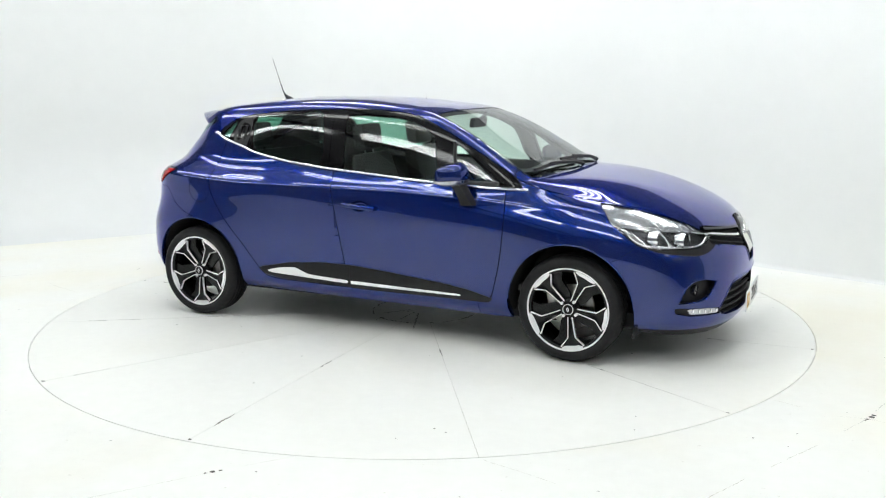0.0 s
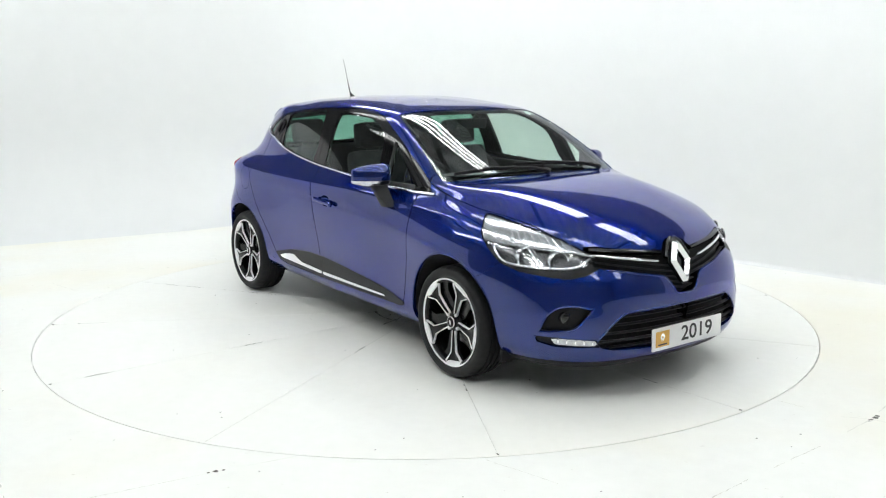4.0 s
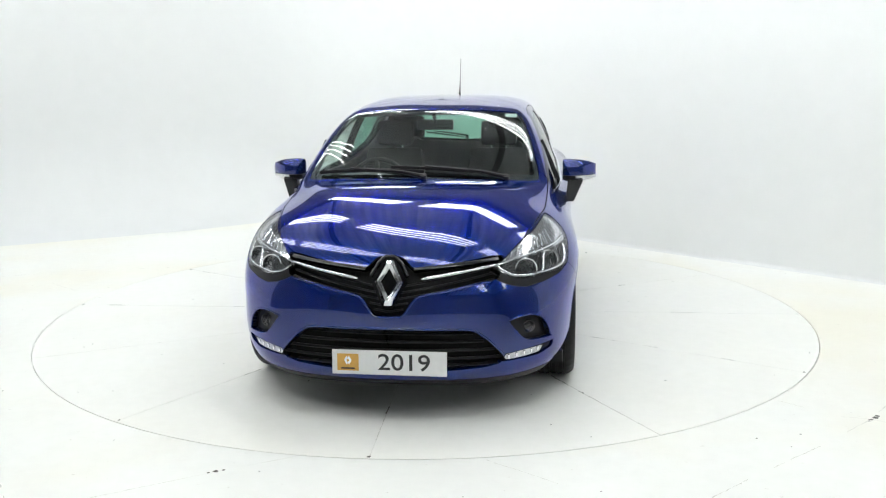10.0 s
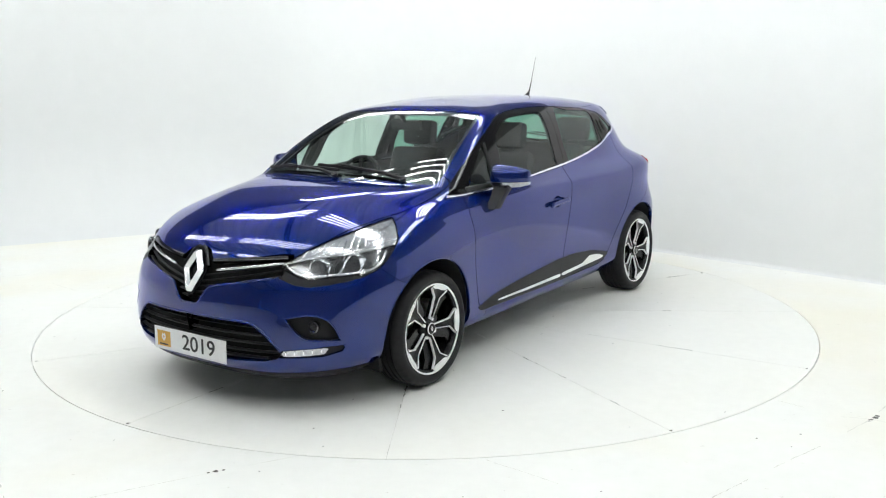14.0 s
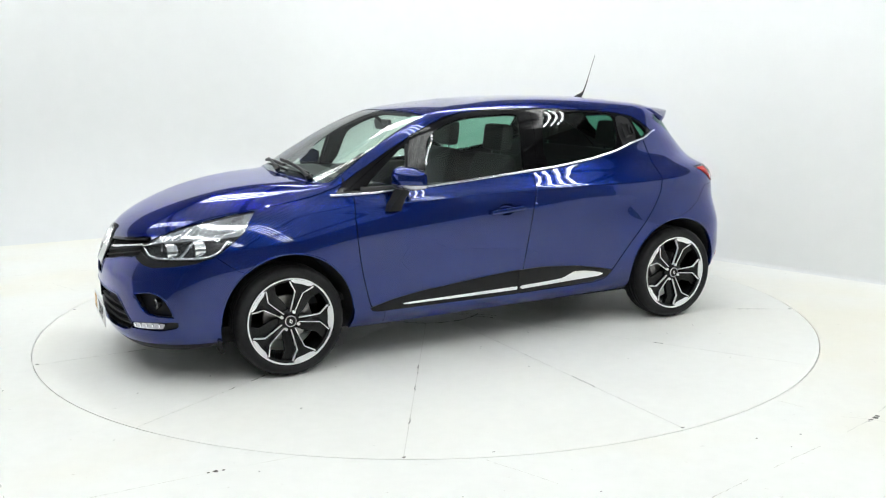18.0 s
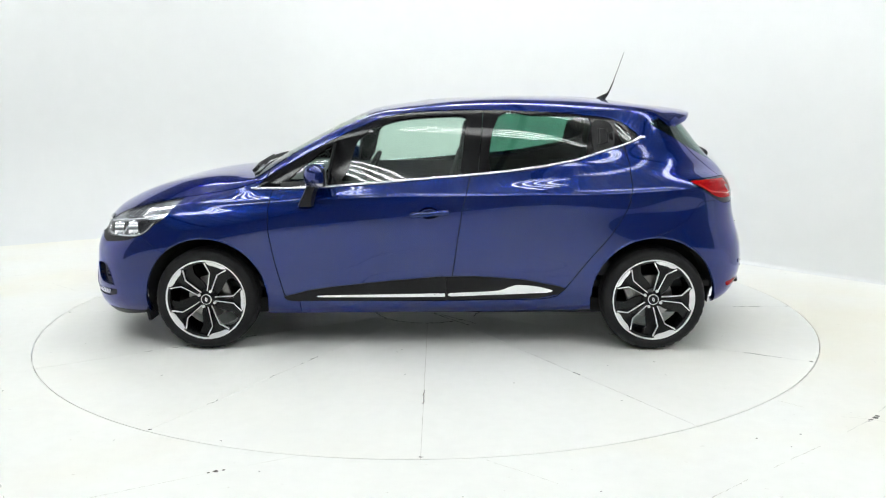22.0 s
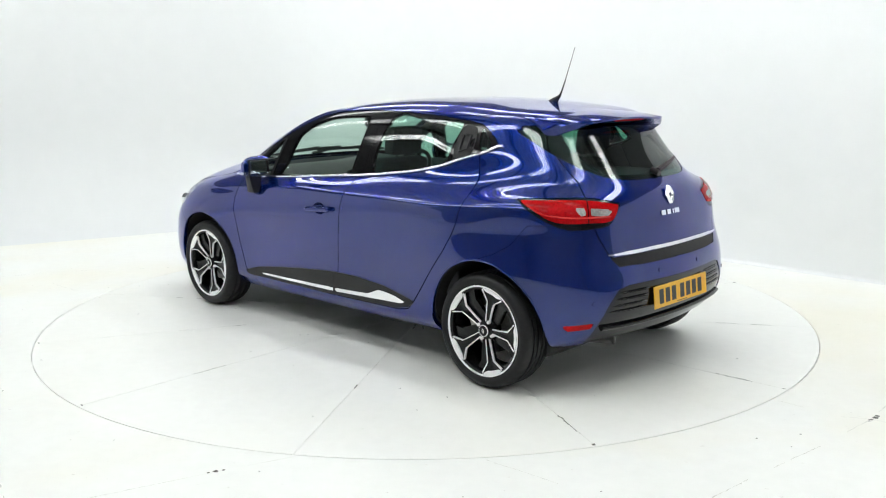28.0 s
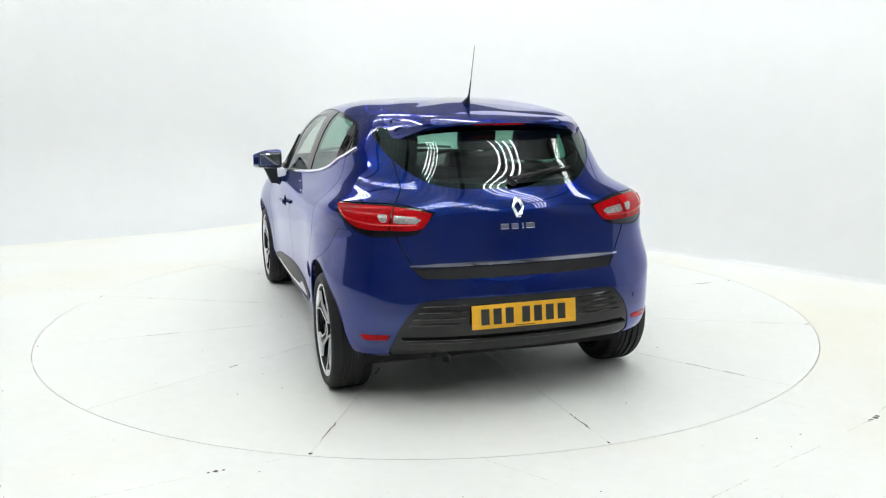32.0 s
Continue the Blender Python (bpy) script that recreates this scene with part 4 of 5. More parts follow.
    for owner, area, where, count, small in ((roof_ob, roof, None, 620, .0016), (ws, screen, ((.30, .58), (1.22, 1.35)), 90, .0022)):
        tri = area.v[area.f]
        size = np.linalg.norm(np.cross(tri[:, 1] - tri[:, 0], tri[:, 2] - tri[:, 0]), axis=1)
        walk_sum = np.cumsum(size) / size.sum()
        bm = bmesh.new()
        done = 0
        while done < count:
            k = int(np.searchsorted(walk_sum, rnd.random()))
            u, v = sorted((rnd.random(), rnd.random()))
            w = np.array([u, v - u, 1 - v])
            p, n = w @ tri[k], w @ area.n[area.f[k]]
            if where and not (where[0][0] < p[1] < where[0][1] and where[1][0] < p[2] < where[1][1]):
                continue
            done += 1
            sg = 1 if where or rnd.random() < .5 else -1
            n = Vector(n * [1, sg, 1]).normalized()
            m = n.to_track_quat("Z", "Y").to_matrix().to_4x4()
            m.translation = Vector(p * [1, sg, 1]) + n * 0.0002
            r = small * (0.6 + 1.4 * rnd.random() ** 2)
            top = bm.verts.new(m @ Vector((0, 0, r * .55)))
            mid = [bm.verts.new(m @ Vector((r * .7 * math.cos(a), r * .7 * math.sin(a), r * .42))) for a in np.arange(6) * math.pi / 3]
            low = [bm.verts.new(m @ Vector((r * math.cos(a), r * math.sin(a), 0))) for a in np.arange(6) * math.pi / 3]
            for q in range(6):
                j = (q + 1) % 6
                bm.faces.new((top, mid[q], mid[j]))
                bm.faces.new((mid[q], low[q], low[j], mid[j]))
        drops = part("water_drops", bm, CHROME_DROP, owner, "fine scattered water drops", smooth=80)
        drops["kind"] = "stuff"
    # small paper sticker in the top corner of the windscreen
    bm = bmesh.new()
    vs = [bm.verts.new(spot(face_yz, q, lambda v: (v[:, 0] > 0.05) & (v[:, 2] > 0.93), -0.0045)[0]) for q in ((.435, 1.326), (.505, 1.324), (.505, 1.343), (.435, 1.345))]
    bm.faces.new(vs)
    part("sticker", bm, STICKER, ws, "small pale green sticker")
    # inner lining of the cabin
    lining = door_f + door_r + roof + shell + quarter + gate
    panel("cabin_lining", both(lining).moved(-0.035), LINING, car, "dark grey cabin lining", 0)
    return {"lamp": lamp, "grille": grille, "housing": housing, "mouth": mouth, "fog": fog, "drl": drl_bed, "tail": tail_lamp, "fb": fb, "rb": rb, "tg": tg, "fd": fd, "rd": rd, "ws": ws, "rg": rg}


def frame_on(where, q, mask, lift=0.0, mirror=False):
    """A pose on the skin: z along the normal, x level."""
    p, n = spot(where, q, mask, lift)
    if mirror:
        p.y, n.y = -p.y, -n.y
    x = Vector((0, 0, 1)).cross(n).normalized()
    y = n.cross(x)
    m = Matrix((x, y, n)).transposed().to_4x4()
    m.translation = p
    return m


def side_loop(pts, where, mask, lift, sign):
    out = []
    for q in pts:
        p, _ = spot(where, q, mask, lift)
        out.append((p.x, p.y * sign, p.z))
    return out


def build_lamps_and_grilles(P):
    fb, tg, rb = P["fb"], P["tg"], P["rb"]
    # headlamps
    low, up, _ = carve(P["lamp"], nose, [(.3, .5), (1.2, .5), (1.2, .80), (.86, .765), (.70, .745), (.55, .733), (.42, .715)], everywhere)
    brow, turn, _ = carve(up, nose, [(.3, .6), (.76, .6), (.86, .95), (.3, .95)], everywhere)
    for s in (1, -1):
        def sd(sh, s=s):
            return sh if s > 0 else sh.mirrored()

        head = panel("headlight", sd(P["lamp"]).moved(-0.002), LENS_CLEAR, car, "clear headlight with chrome reflectors", 0.0)
        head.visible_shadow = False
        panel("lamp_bed", sd(low).moved(-0.034), LAMP_DARK, head, "dark reflector bed", 0.0)
        panel("lamp_brow", sd(brow).moved(-0.010), LAMP_SILVER, head, "bright silver upper reflector", 0.02)
        panel("indicator", sd(turn).moved(-0.010), LAMP_SILVER, head, "silver indicator reflector", 0.03)
        rim, _, _ = carve(P["lamp"], nose, [(0, 0), (2, 0), (2, 2), (0, 2)], everywhere)
        panel("lamp_wall", sd(rim).moved(-0.040), BLACK_TRIM, head, "black lamp housing", 0.0)
        # side walls of the lamp from its outline
        bm = bmesh.new()
        ring = [(spot(nose, q, front, -0.003)[0], spot(nose, q, front, -0.040)[0]) for q in HEADLAMP[::2]]
        va = [bm.verts.new((a.x, a.y * s, a.z)) for a, b in ring]
        vb = [bm.verts.new((b.x, b.y * s, b.z)) for a, b in ring]
        for k in range(len(ring)):
            j = (k + 1) % len(ring)
            bm.faces.new((va[k], va[j], vb[j], vb[k]))
        part("lamp_rim", bm, LAMP_DARK, head, "silvered lamp housing rim", smooth=60)
        for (q, r) in (((.60, .695), .048), ((.74, .715), .046)):
            m = frame_on(nose, q, front, -0.036, s < 0)
            d = Vector((1, 0.15 * s, 0.02)).normalized()
            m2 = d.to_track_quat("Z", "Y").to_matrix().to_4x4()
            m2.translation = m.translation
            bm = bmesh.new()
            prof = [(r * 0.22, -0.02), (r * 0.55, -0.012), (r * 0.85, 0.008), (r, 0.03), (r * 1.08, 0.032), (r * 1.08, -0.02)]
            lathe(bm, prof, 28, "z")
            part("reflector_bowl", bm, LAMP_CHROME, head, "chrome reflector bowl", at=m2, smooth=40)
            bm = bmesh.new()
            bmesh.ops.create_uvsphere(bm, u_segments=14, v_segments=8, radius=r * 0.3)
            part("bulb_cap", bm, LAMP_DARK, head, "dark bulb cap", at=m2, smooth=60)
        bm = bmesh.new()
        line = smooth_loop([(.455, .705), (.50, .672), (.56, .660), (.64, .662), (.72, .666), (.80, .676), (.85, .70), (.885, .75)], 5, closed=False)
        tube(bm, side_loop(line, nose, front, -0.014, s), 0.0075, 8)
        part("chrome_line", bm, CHROME, head, "chrome light guide", smooth=60)
        for k in range(9):
            u = .52 + .034 * k
            bm = bmesh.new()
            tube(bm, side_loop([(u, .742 + .13 * (u - .52)), (u + .03, .776 + .20 * (u - .52))], nose, front, -0.008, s), 0.004, 5)
            part("reflector_rib", bm, LAMP_CHROME, head)
        bm = bmesh.new()
        line = smooth_loop([(.44, .712), (.55, .738), (.70, .755), (.86, .780), (.94, .80)], 5, closed=False)
        tube(bm, side_loop(line, nose, front, -0.010, s), 0.005, 6)
        part("chrome_line", bm, CHROME, head, "chrome divider", smooth=60)
        bm = bmesh.new()
        line = smooth_loop([(.665, .665), (.685, .69), (.70, .72), (.72, .742)], 4, closed=False)
        tube(bm, side_loop(line, nose, front, -0.014, s), 0.0075, 8)
        part("chrome_line", bm, CHROME, head, "chrome light guide", smooth=60)
        # running light in the bumper
        drl, bed, _ = carve(P["drl"], nose, DRL, everywhere)
        light = panel("running_light", sd(P["drl"]).moved(-0.015), BLACK_TRIM, fb, "slim clear running light in a black bed", 0.0)
        bm = bmesh.new()
        panel("lens", sd(drl).moved(-0.004), LAMP_SILVER, light, "silvered running light strip", 0.02)
        for k in range(5):
            bm = bmesh.new()
            box(bm, (0.008, 0.018, 0.006), bevel=0.002)
            part("light_cell", bm, CHROME, light, at=frame_on(nose, (.455 + .033 * k, .306 + .003 * k), front, -0.002, s < 0))
        # fog lamp
        pocket = panel("fog_pocket", sd(P["fog"]).moved(-0.035), BLACK_TRIM, fb, "black fog light pocket", 0.0)
        bm = bmesh.new()
        ring = [(spot(nose, q, front, 0)[0], spot(nose, q, front, -0.037)[0]) for q in FOG]
        va = [bm.verts.new((a.x, a.y * s, a.z)) for a, b in ring]
        vb = [bm.verts.new((b.x, b.y * s, b.z)) for a, b in ring]
        for k in range(len(ring)):
            j = (k + 1) % len(ring)
            bm.faces.new((va[k], va[j], vb[j], vb[k]))
        part("pocket_wall", bm, BLACK_TRIM, pocket, smooth=50)
        m = frame_on(nose, (.558, .427), front, -0.03, s < 0)
        d = Vector((1, 0.25 * s, 0)).normalized().to_track_quat("Z", "Y").to_matrix().to_4x4()
        d.translation = m.translation
        bm = bmesh.new()
        lathe(bm, [(0.006, -0.012), (0.014, -0.008), (0.021, 0.002), (0.024, 0.005), (0.030, 0.003), (0.030, -0.02)], 28, "z")
        fl = part("fog_light", bm, LAMP_DARK, pocket, "round fog light", at=d, smooth=40)
        bm = bmesh.new()
        lathe(bm, [(.0001, .008), (.012, .0075), (.020, .006), (.0245, .004)], 24, "z")
        part("fog_lens", bm, LENS_CLEAR, fl, "clear lens", smooth=60)
        # housings below the lamps
        panel("lamp_apron", sd(P["housing"]).moved(-0.001), BLACK_TRIM, fb, "black trim under the headlight", 0.02)
    # rolled painted edges round the openings of the bumper
    low_edge = smooth_loop([q for q in GRILLE[12:-1]] + [(0.0, .501)], 4, closed=False)
    for name, line, depth, r in (("grille_lip", low_edge, -0.002, .006), ("mouth_lip", smooth_loop([(0, .451), (.20, .447), (.30, .444), (.335, .430), (.378, .39), (.432, .322)], 4, closed=False), -0.002, .0055)):
        bm = bmesh.new()
        pts = side_loop([q for q in line if q[0] > .001], nose, front, depth, 1)
        if name == "mouth_lip":
            pts = [(x, -y, z) for x, y, z in pts[::-1]] + pts
        else:
            pts = pts + [(x, -y, z) for x, y, z in pts[::-1]]
        tube(bm, pts, r, 8)
        part(name, bm, PAINT, fb, smooth=70)
    for s in (1, -1):
        bm = bmesh.new()
        pts = side_loop(list(FOG) + [FOG[0]], nose, front, -0.003, s)
        tube(bm, pts, .005, 6)
        part("fog_lip", bm, PAINT, fb, smooth=70)
    # upper grille: dark bed, slats, chrome blades, badge
    gr = panel("upper_grille", both(P["grille"]).moved(-0.05), DARK, fb, "black slatted grille", 0.0)
    bm = bmesh.new()
    for s in (1, -1):
        for q0, q1 in zip(GRILLE[1:-1], GRILLE[2:]):
            pts = []
            for q in (q0, q1):
                a, b = spot(nose, q, front, 0)[0], spot(nose, q, front, -0.052)[0]
                pts.append((bm.verts.new((a.x, a.y * s, a.z)), bm.verts.new((b.x, b.y * s, b.z))))
            bm.faces.new((pts[0][0], pts[1][0], pts[1][1], pts[0][1]))
    part("grille_wall", bm, BLACK_GLOSS, gr)

    def edge_z(line, u, top):
        """Height of an outline's upper or lower edge at u."""
        zs = []
        for (a, za), (b, zb) in zip(line, line[1:]):
            if min(a, b) <= u <= max(a, b) and a != b:
                zs.append(za + (zb - za) * (u - a) / (b - a))
        return (max(zs) if top else min(zs)) if zs else None

    for s in (1, -1):
        for k in range(6):
            line = []
            for u in np.linspace(0.0, .43, 24):
                hi, lo = edge_z(GRILLE[1:10], max(u, .01), True), edge_z(GRILLE[10:-1], max(u, .031), False)
                if hi is None or lo is None:
                    continue
                z = .500 + .026 * k + .20 * u
                if lo + 0.006 < z < hi - 0.03:
                    line.append((u, z))
            if len(line) > 2:
                bm = bmesh.new()
                tube(bm, side_loop(line, nose, front, -0.022, s), 0.008, 6, flat=0.55)
                part("slat", bm, BLACK_TRIM, gr, smooth=60)
        bm = bmesh.new()
        line = [(u, .664 + .155 * (u - .105)) for u in np.linspace(.13, .445, 14)]
        tube(bm, side_loop(line, nose, front, -0.004, s), [0.004] + [0.0085] * 6 + [0.0075] * 6 + [0.004], 8, flat=1.0)
        part("chrome_blade", bm, CHROME, gr, "chrome grille blade", smooth=60)
        band = [(u, .712 + .09 * (u - .1)) for u in np.linspace(.10, .46, 14)]
        bm = bmesh.new()
        tube(bm, side_loop(band, nose, front, -0.016, s), 0.022, 8, flat=0.7)
        part("grille_bar", bm, BLACK_GLOSS, gr, "gloss black upper bar", smooth=60)
    # lozenge badge
    bm = bmesh.new()
    outer = [(0.018, .104), (.066, 0.006), (.018, -.104), (-.018, -.104), (-.066, 0.006), (-.018, .104)]
    hole = [(0.0, .064), (.034, 0.004), (0.0, -.064), (0.0, -.064), (-.034, 0.004), (0.0, .064)]
    a, b = Vector((2.138, 0, .545)), Vector((2.052, 0, .757))
    up = (b - a).normalized()
    m = Matrix((Vector((0, 1, 0)), up, Vector((0, 1, 0)).cross(up))).transposed().to_4x4()
    m.translation = (a + b) / 2 + Vector((0.004, 0, 0))
    lo = [bm.verts.new((x, y, 0)) for x, y in outer]
    mid = [bm.verts.new(((x + hx) / 2, (y + hy) / 2, 0.022)) for (x, y), (hx, hy) in zip(outer, hole)]
    hi = [bm.verts.new((x, y, 0.004)) for x, y in hole]
    for k in range(6):
        j = (k + 1) % 6
        bm.faces.new((lo[k], lo[j], mid[j], mid[k]))
        bm.faces.new((mid[k], mid[j], hi[j], hi[k]))
    bmesh.ops.remove_doubles(bm, verts=bm.verts, dist=1e-5)
    badge = part("front_badge", bm, SATIN_CHROME, fb, "large chrome lozenge", at=m)
    bm = bmesh.new()
    tube(bm, [m @ Vector(p) for p in ((-.084, .03, -.01), (-.05, .095, -.012), (-.02, .122, -.012), (.02, .122, -.012), (.05, .095, -.012), (.084, .03, -.01))], 0.011, 8)
    part("badge_surround", bm, BLACK_GLOSS, fb, "gloss black surround", smooth=60)
    bm = bmesh.new()
    slab(bm, [(x * 1.25, y * 1.1) for x, y in outer], 0.006)
    part("badge_plate", bm, BLACK_GLOSS, fb, "gloss black backing plate", at=m @ pose(0, 0, -0.012))
    # lower grille
    lg = panel("lower_grille", both(P["mouth"]).moved(-0.05), DARK, fb, "black lower grille", 0.0)
    for s in (1, -1):
        bm = bmesh.new()
        for q0, q1 in zip(MOUTH[:-1], MOUTH[1:]):
            pts = []
            for q in (q0, q1):
                q = (max(q[0], 0.0), q[1])
                a, b = spot(nose, q, front, 0)[0], spot(nose, q, front, -0.052)[0]
                pts.append((bm.verts.new((a.x, a.y * s, a.z)), bm.verts.new((b.x, b.y * s, b.z))))
            bm.faces.new((pts[0][0], pts[1][0], pts[1][1], pts[0][1]))
        part("mouth_wall", bm, BLACK_TRIM, lg)
    for z, w in ((.424, .32), (.385, .36), (.345, .40), (.305, .43), (.272, .38)):
        line = [(u, z) for u in np.linspace(0, w, 16)]
        bm = bmesh.new()
        pts = side_loop(line, nose, front, -0.02, 1)
        tube(bm, [(x, -y, q) for x, y, q in pts[:0:-1]] + pts, 0.011, 6, flat=0.6)
        part("slat", bm, BLACK_TRIM, lg, smooth=60)
    # tail lamps
    for s in (1, -1):
        def sd(sh, s=s):
            return sh if s > 0 else sh.mirrored()

        bed = panel("tail_light", sd(P["tail"]).moved(-0.002), BLACK_GLOSS, car, "red tail light with clear window in black surround", 0.02)
        red, _, _ = carve(P["tail"], tail, TAIL_RED, everywhere)
        for line in TAIL_CLEAR:
            c, red, _ = carve(red, tail, line, everywhere)
            panel("clear_window", sd(c).moved(0.003), TAIL_WINDOW, bed, "silvered reversing window", 0.01)
        o, i, _ = carve(red, tail, [(.553, .5), (.553, 1.2), (1.5, 1.2), (1.5, .5)], everywhere, 0.003)
        panel("red_lens", sd(o).moved(0.003), RED_LENS, bed, "red lens", 0.01)
        panel("red_lens", sd(i).moved(0.003), RED_LENS, bed, "red lens", 0.01)
        bm = bmesh.new()
        line = smooth_loop([(.80, .955), (.74, .915), (.66, .900), (.57, .893), (.45, .890)], 5, closed=False)
        tube(bm, side_loop(line, tail, rear, 0.0035, s), 0.004, 6)
        part("light_guide", bm, RED_BRIGHT, bed, "brighter red light guide", smooth=60)


def build_rear(P):
    tg, rb = P["tg"], P["rb"]
    # spoiler
    bm = bmesh.new()
    prof = [(-1.10, .004), (-1.20, .008), (-1.32, .010), (-1.46, .008), (-1.57, .002), (-1.606, -.006), (-1.602, -.016), (-1.54, -.034), (-1.44, -.062), (-1.36, -.085)]
    rows = []
    for k in range(29):
        f = k / 14 - 1
        row = []
        for i, (x, dz) in enumerate(prof):
            half = .522 - .10 * max(0, -1.12 - x) ** 1.1 - (.015 if i > 6 else 0)
            ear = max(0, (abs(f) - .80) / .20) ** 1.8
            back = max(x, -1.615 + .10 * f * f + .10 * ear) if i > 2 else x
            base = 1.391 - 0.085 * max(0, -1.16 - x) - 0.036 * f * f - (.040 * ear if i > 2 else 0)
            row.append(bm.verts.new((back, f * (half + (.02 * ear if i > 2 else 0)), base + dz)))
        rows.append(row)
    for a, b in zip(rows, rows[1:]):
        for i in range(len(prof) - 1):
            bm.faces.new((a[i], b[i], b[i + 1], a[i + 1]))
    for r in (rows[0], rows[-1][::-1]):
        bm.faces.new(r)
    sp = part("spoiler", bm, PAINT, tg, smooth=50)
    bm = bmesh.new()
    box(bm, (0.022, 0.26, 0.014), (-1.578, 0, 1.335), (0, -12, 0), bevel=0.004)
    part("brake_light", bm, RED_LENS, sp, "red high brake light")
    # wiper, badge and bars for the name
    bm = bmesh.new()

    def over_pane(y, z, lift):
        p, _ = spot(face_yz, (abs(y), z), rear, lift)
        return Vector((p.x, math.copysign(p.y, y), p.z))

    cyl(bm, 0.016, 0.05, over_pane(0, 1.062, 0.012), (0, 70, 0), 16)
    tube(bm, [over_pane(y, z, d) for y, z, d in ((0, 1.062, .03), (-.06, 1.072, .032), (-.17, 1.092, .030), (-.28, 1.112, .022))], [0.014, 0.013, 0.011, 0.008], 8, flat=0.6)
    w = part("rear_wiper", bm, BLACK_TRIM, tg, "black rear wiper", smooth=50)
    bm = bmesh.new()
    tube(bm, [over_pane(y, z, .010) for y, z in ((-.03, 1.064), (-.12, 1.078), (-.22, 1.094), (-.34, 1.114))], 0.006, 6)
    part("blade", bm, BLACK_TRIM, w)
    m = Matrix((Vector((0, -1, 0)), Vector((.25, 0, .97)).normalized(), Vector((-.97, 0, .25)).normalized())).transposed().to_4x4()
    m.translation = Vector((-1.836, 0, .958))
    bm = bmesh.new()
    outer = [(.012, .048), (.034, .002), (.012, -.048), (-.012, -.048), (-.034, .002), (-.012, .048)]
    hole = [(0, .026), (.016, .001), (0, -.026), (0, -.026), (-.016, .001), (0, .026)]
    lo = [bm.verts.new((x, y, 0)) for x, y in outer]
    mid = [bm.verts.new(((x + hx) / 2, (y + hy) / 2, 0.014)) for (x, y), (hx, hy) in zip(outer, hole)]
    hi = [bm.verts.new((x, y, 0.003)) for x, y in hole]
    for k in range(6):
        j = (k + 1) % 6
        bm.faces.new((lo[k], lo[j], mid[j], mid[k]))
        bm.faces.new((mid[k], mid[j], hi[j], hi[k]))
    bmesh.ops.remove_doubles(bm, verts=bm.verts, dist=1e-5)
    part("rear_badge", bm, SATIN_CHROME, tg, "chrome lozenge", at=m)
    for k, wd in enumerate((.042, .036, .010, .046)):
        y = (.072, .022, -.018, -.056)[k]
        p, n = spot(tail, (math.atan2(abs(y), .73) * .75, .872), rear, 0.0)
        bm = bmesh.new()
        box(bm, (wd, 0.026, 0.006), bevel=0.003)
        mm = m.copy()
        mm.translation = Vector((p.x - 0.002, y, .872))
        part("badge_bar", bm, CHROME, tg, "small chrome badge bar", at=mm)
    # number plate with bars
    pl = Matrix((Vector((0, -1, 0)), Vector((.10, 0, .995)).normalized(), Vector((-.995, 0, .10)).normalized())).transposed().to_4x4()
    pl.translation = Vector((-1.926, 0, .468))
    bm = bmesh.new()
    box(bm, (.52, .112, .006), bevel=0.002)
    plate = part("number_plate", bm, PLATE_YELLOW, rb, "yellow number plate with dark bars", at=pl)
    for k, x in enumerate((-.196, -.136, -.076, .006, .066, .126, .186)):
        bm = bmesh.new()
        box(bm, (.040, .074, .0016), (x, 0, .0036), bevel=0.0005)
        part("plate_bar", bm, PLATE_BLACK, plate)
    bm = bmesh.new()
    box(bm, (.10, .004, .001), (0, -.049, .0034))
    part("plate_bar", bm, PLATE_BLACK, plate)
    # fins of the diffuser
    for s in (1, -1):
        for k, z in enumerate((.525, .495, .465, .437)):
            line = [(u, z) for u in np.linspace(.24 + .006 * k, .415 + .017 * k, 8)]
            bm = bmesh.new()
            tube(bm, side_loop(line, tail, rear, -0.004, s), [0.003] + [0.009] * 6 + [0.003], 8, flat=0.7)
            part("fin", bm, BLACK_GLOSS, rb, "gloss black fin", smooth=60)
    bm = bmesh.new()
    line = [(u, .355 + 0.02 * max(0, u - .3)) for u in np.linspace(0, .50, 14)]
    pts = side_loop(line, tail, rear, 0.002, 1)
    tube(bm, [(x, -y, z) for x, y, z in pts[:0:-1]] + pts, 0.015, 10, flat=0.8)
    part("diffuser_bar", bm, BLACK_GLOSS, rb, "gloss black lower bar", smooth=60)
    bm = bmesh.new()
    lathe(bm, [(.017, .12), (.017, .0), (.021, -.004), (.021, .14)], 20, "y")
    part("exhaust", bm, STEEL, car, "steel exhaust pipe", at=pose(-1.735, .325, .228, 0, 0, -90) @ pose(0, 0, 0, -6), smooth=40)
    for u in (.17, .535):
        for s in (1, -1):
            bm = bmesh.new()
            cyl(bm, 0.011, 0.004, n=16)
            part("parking_sensor", bm, PAINT, rb, "round parking sensor", at=frame_on(tail, (u, .488 if u > .4 else .60), rear, 0.001, s < 0))


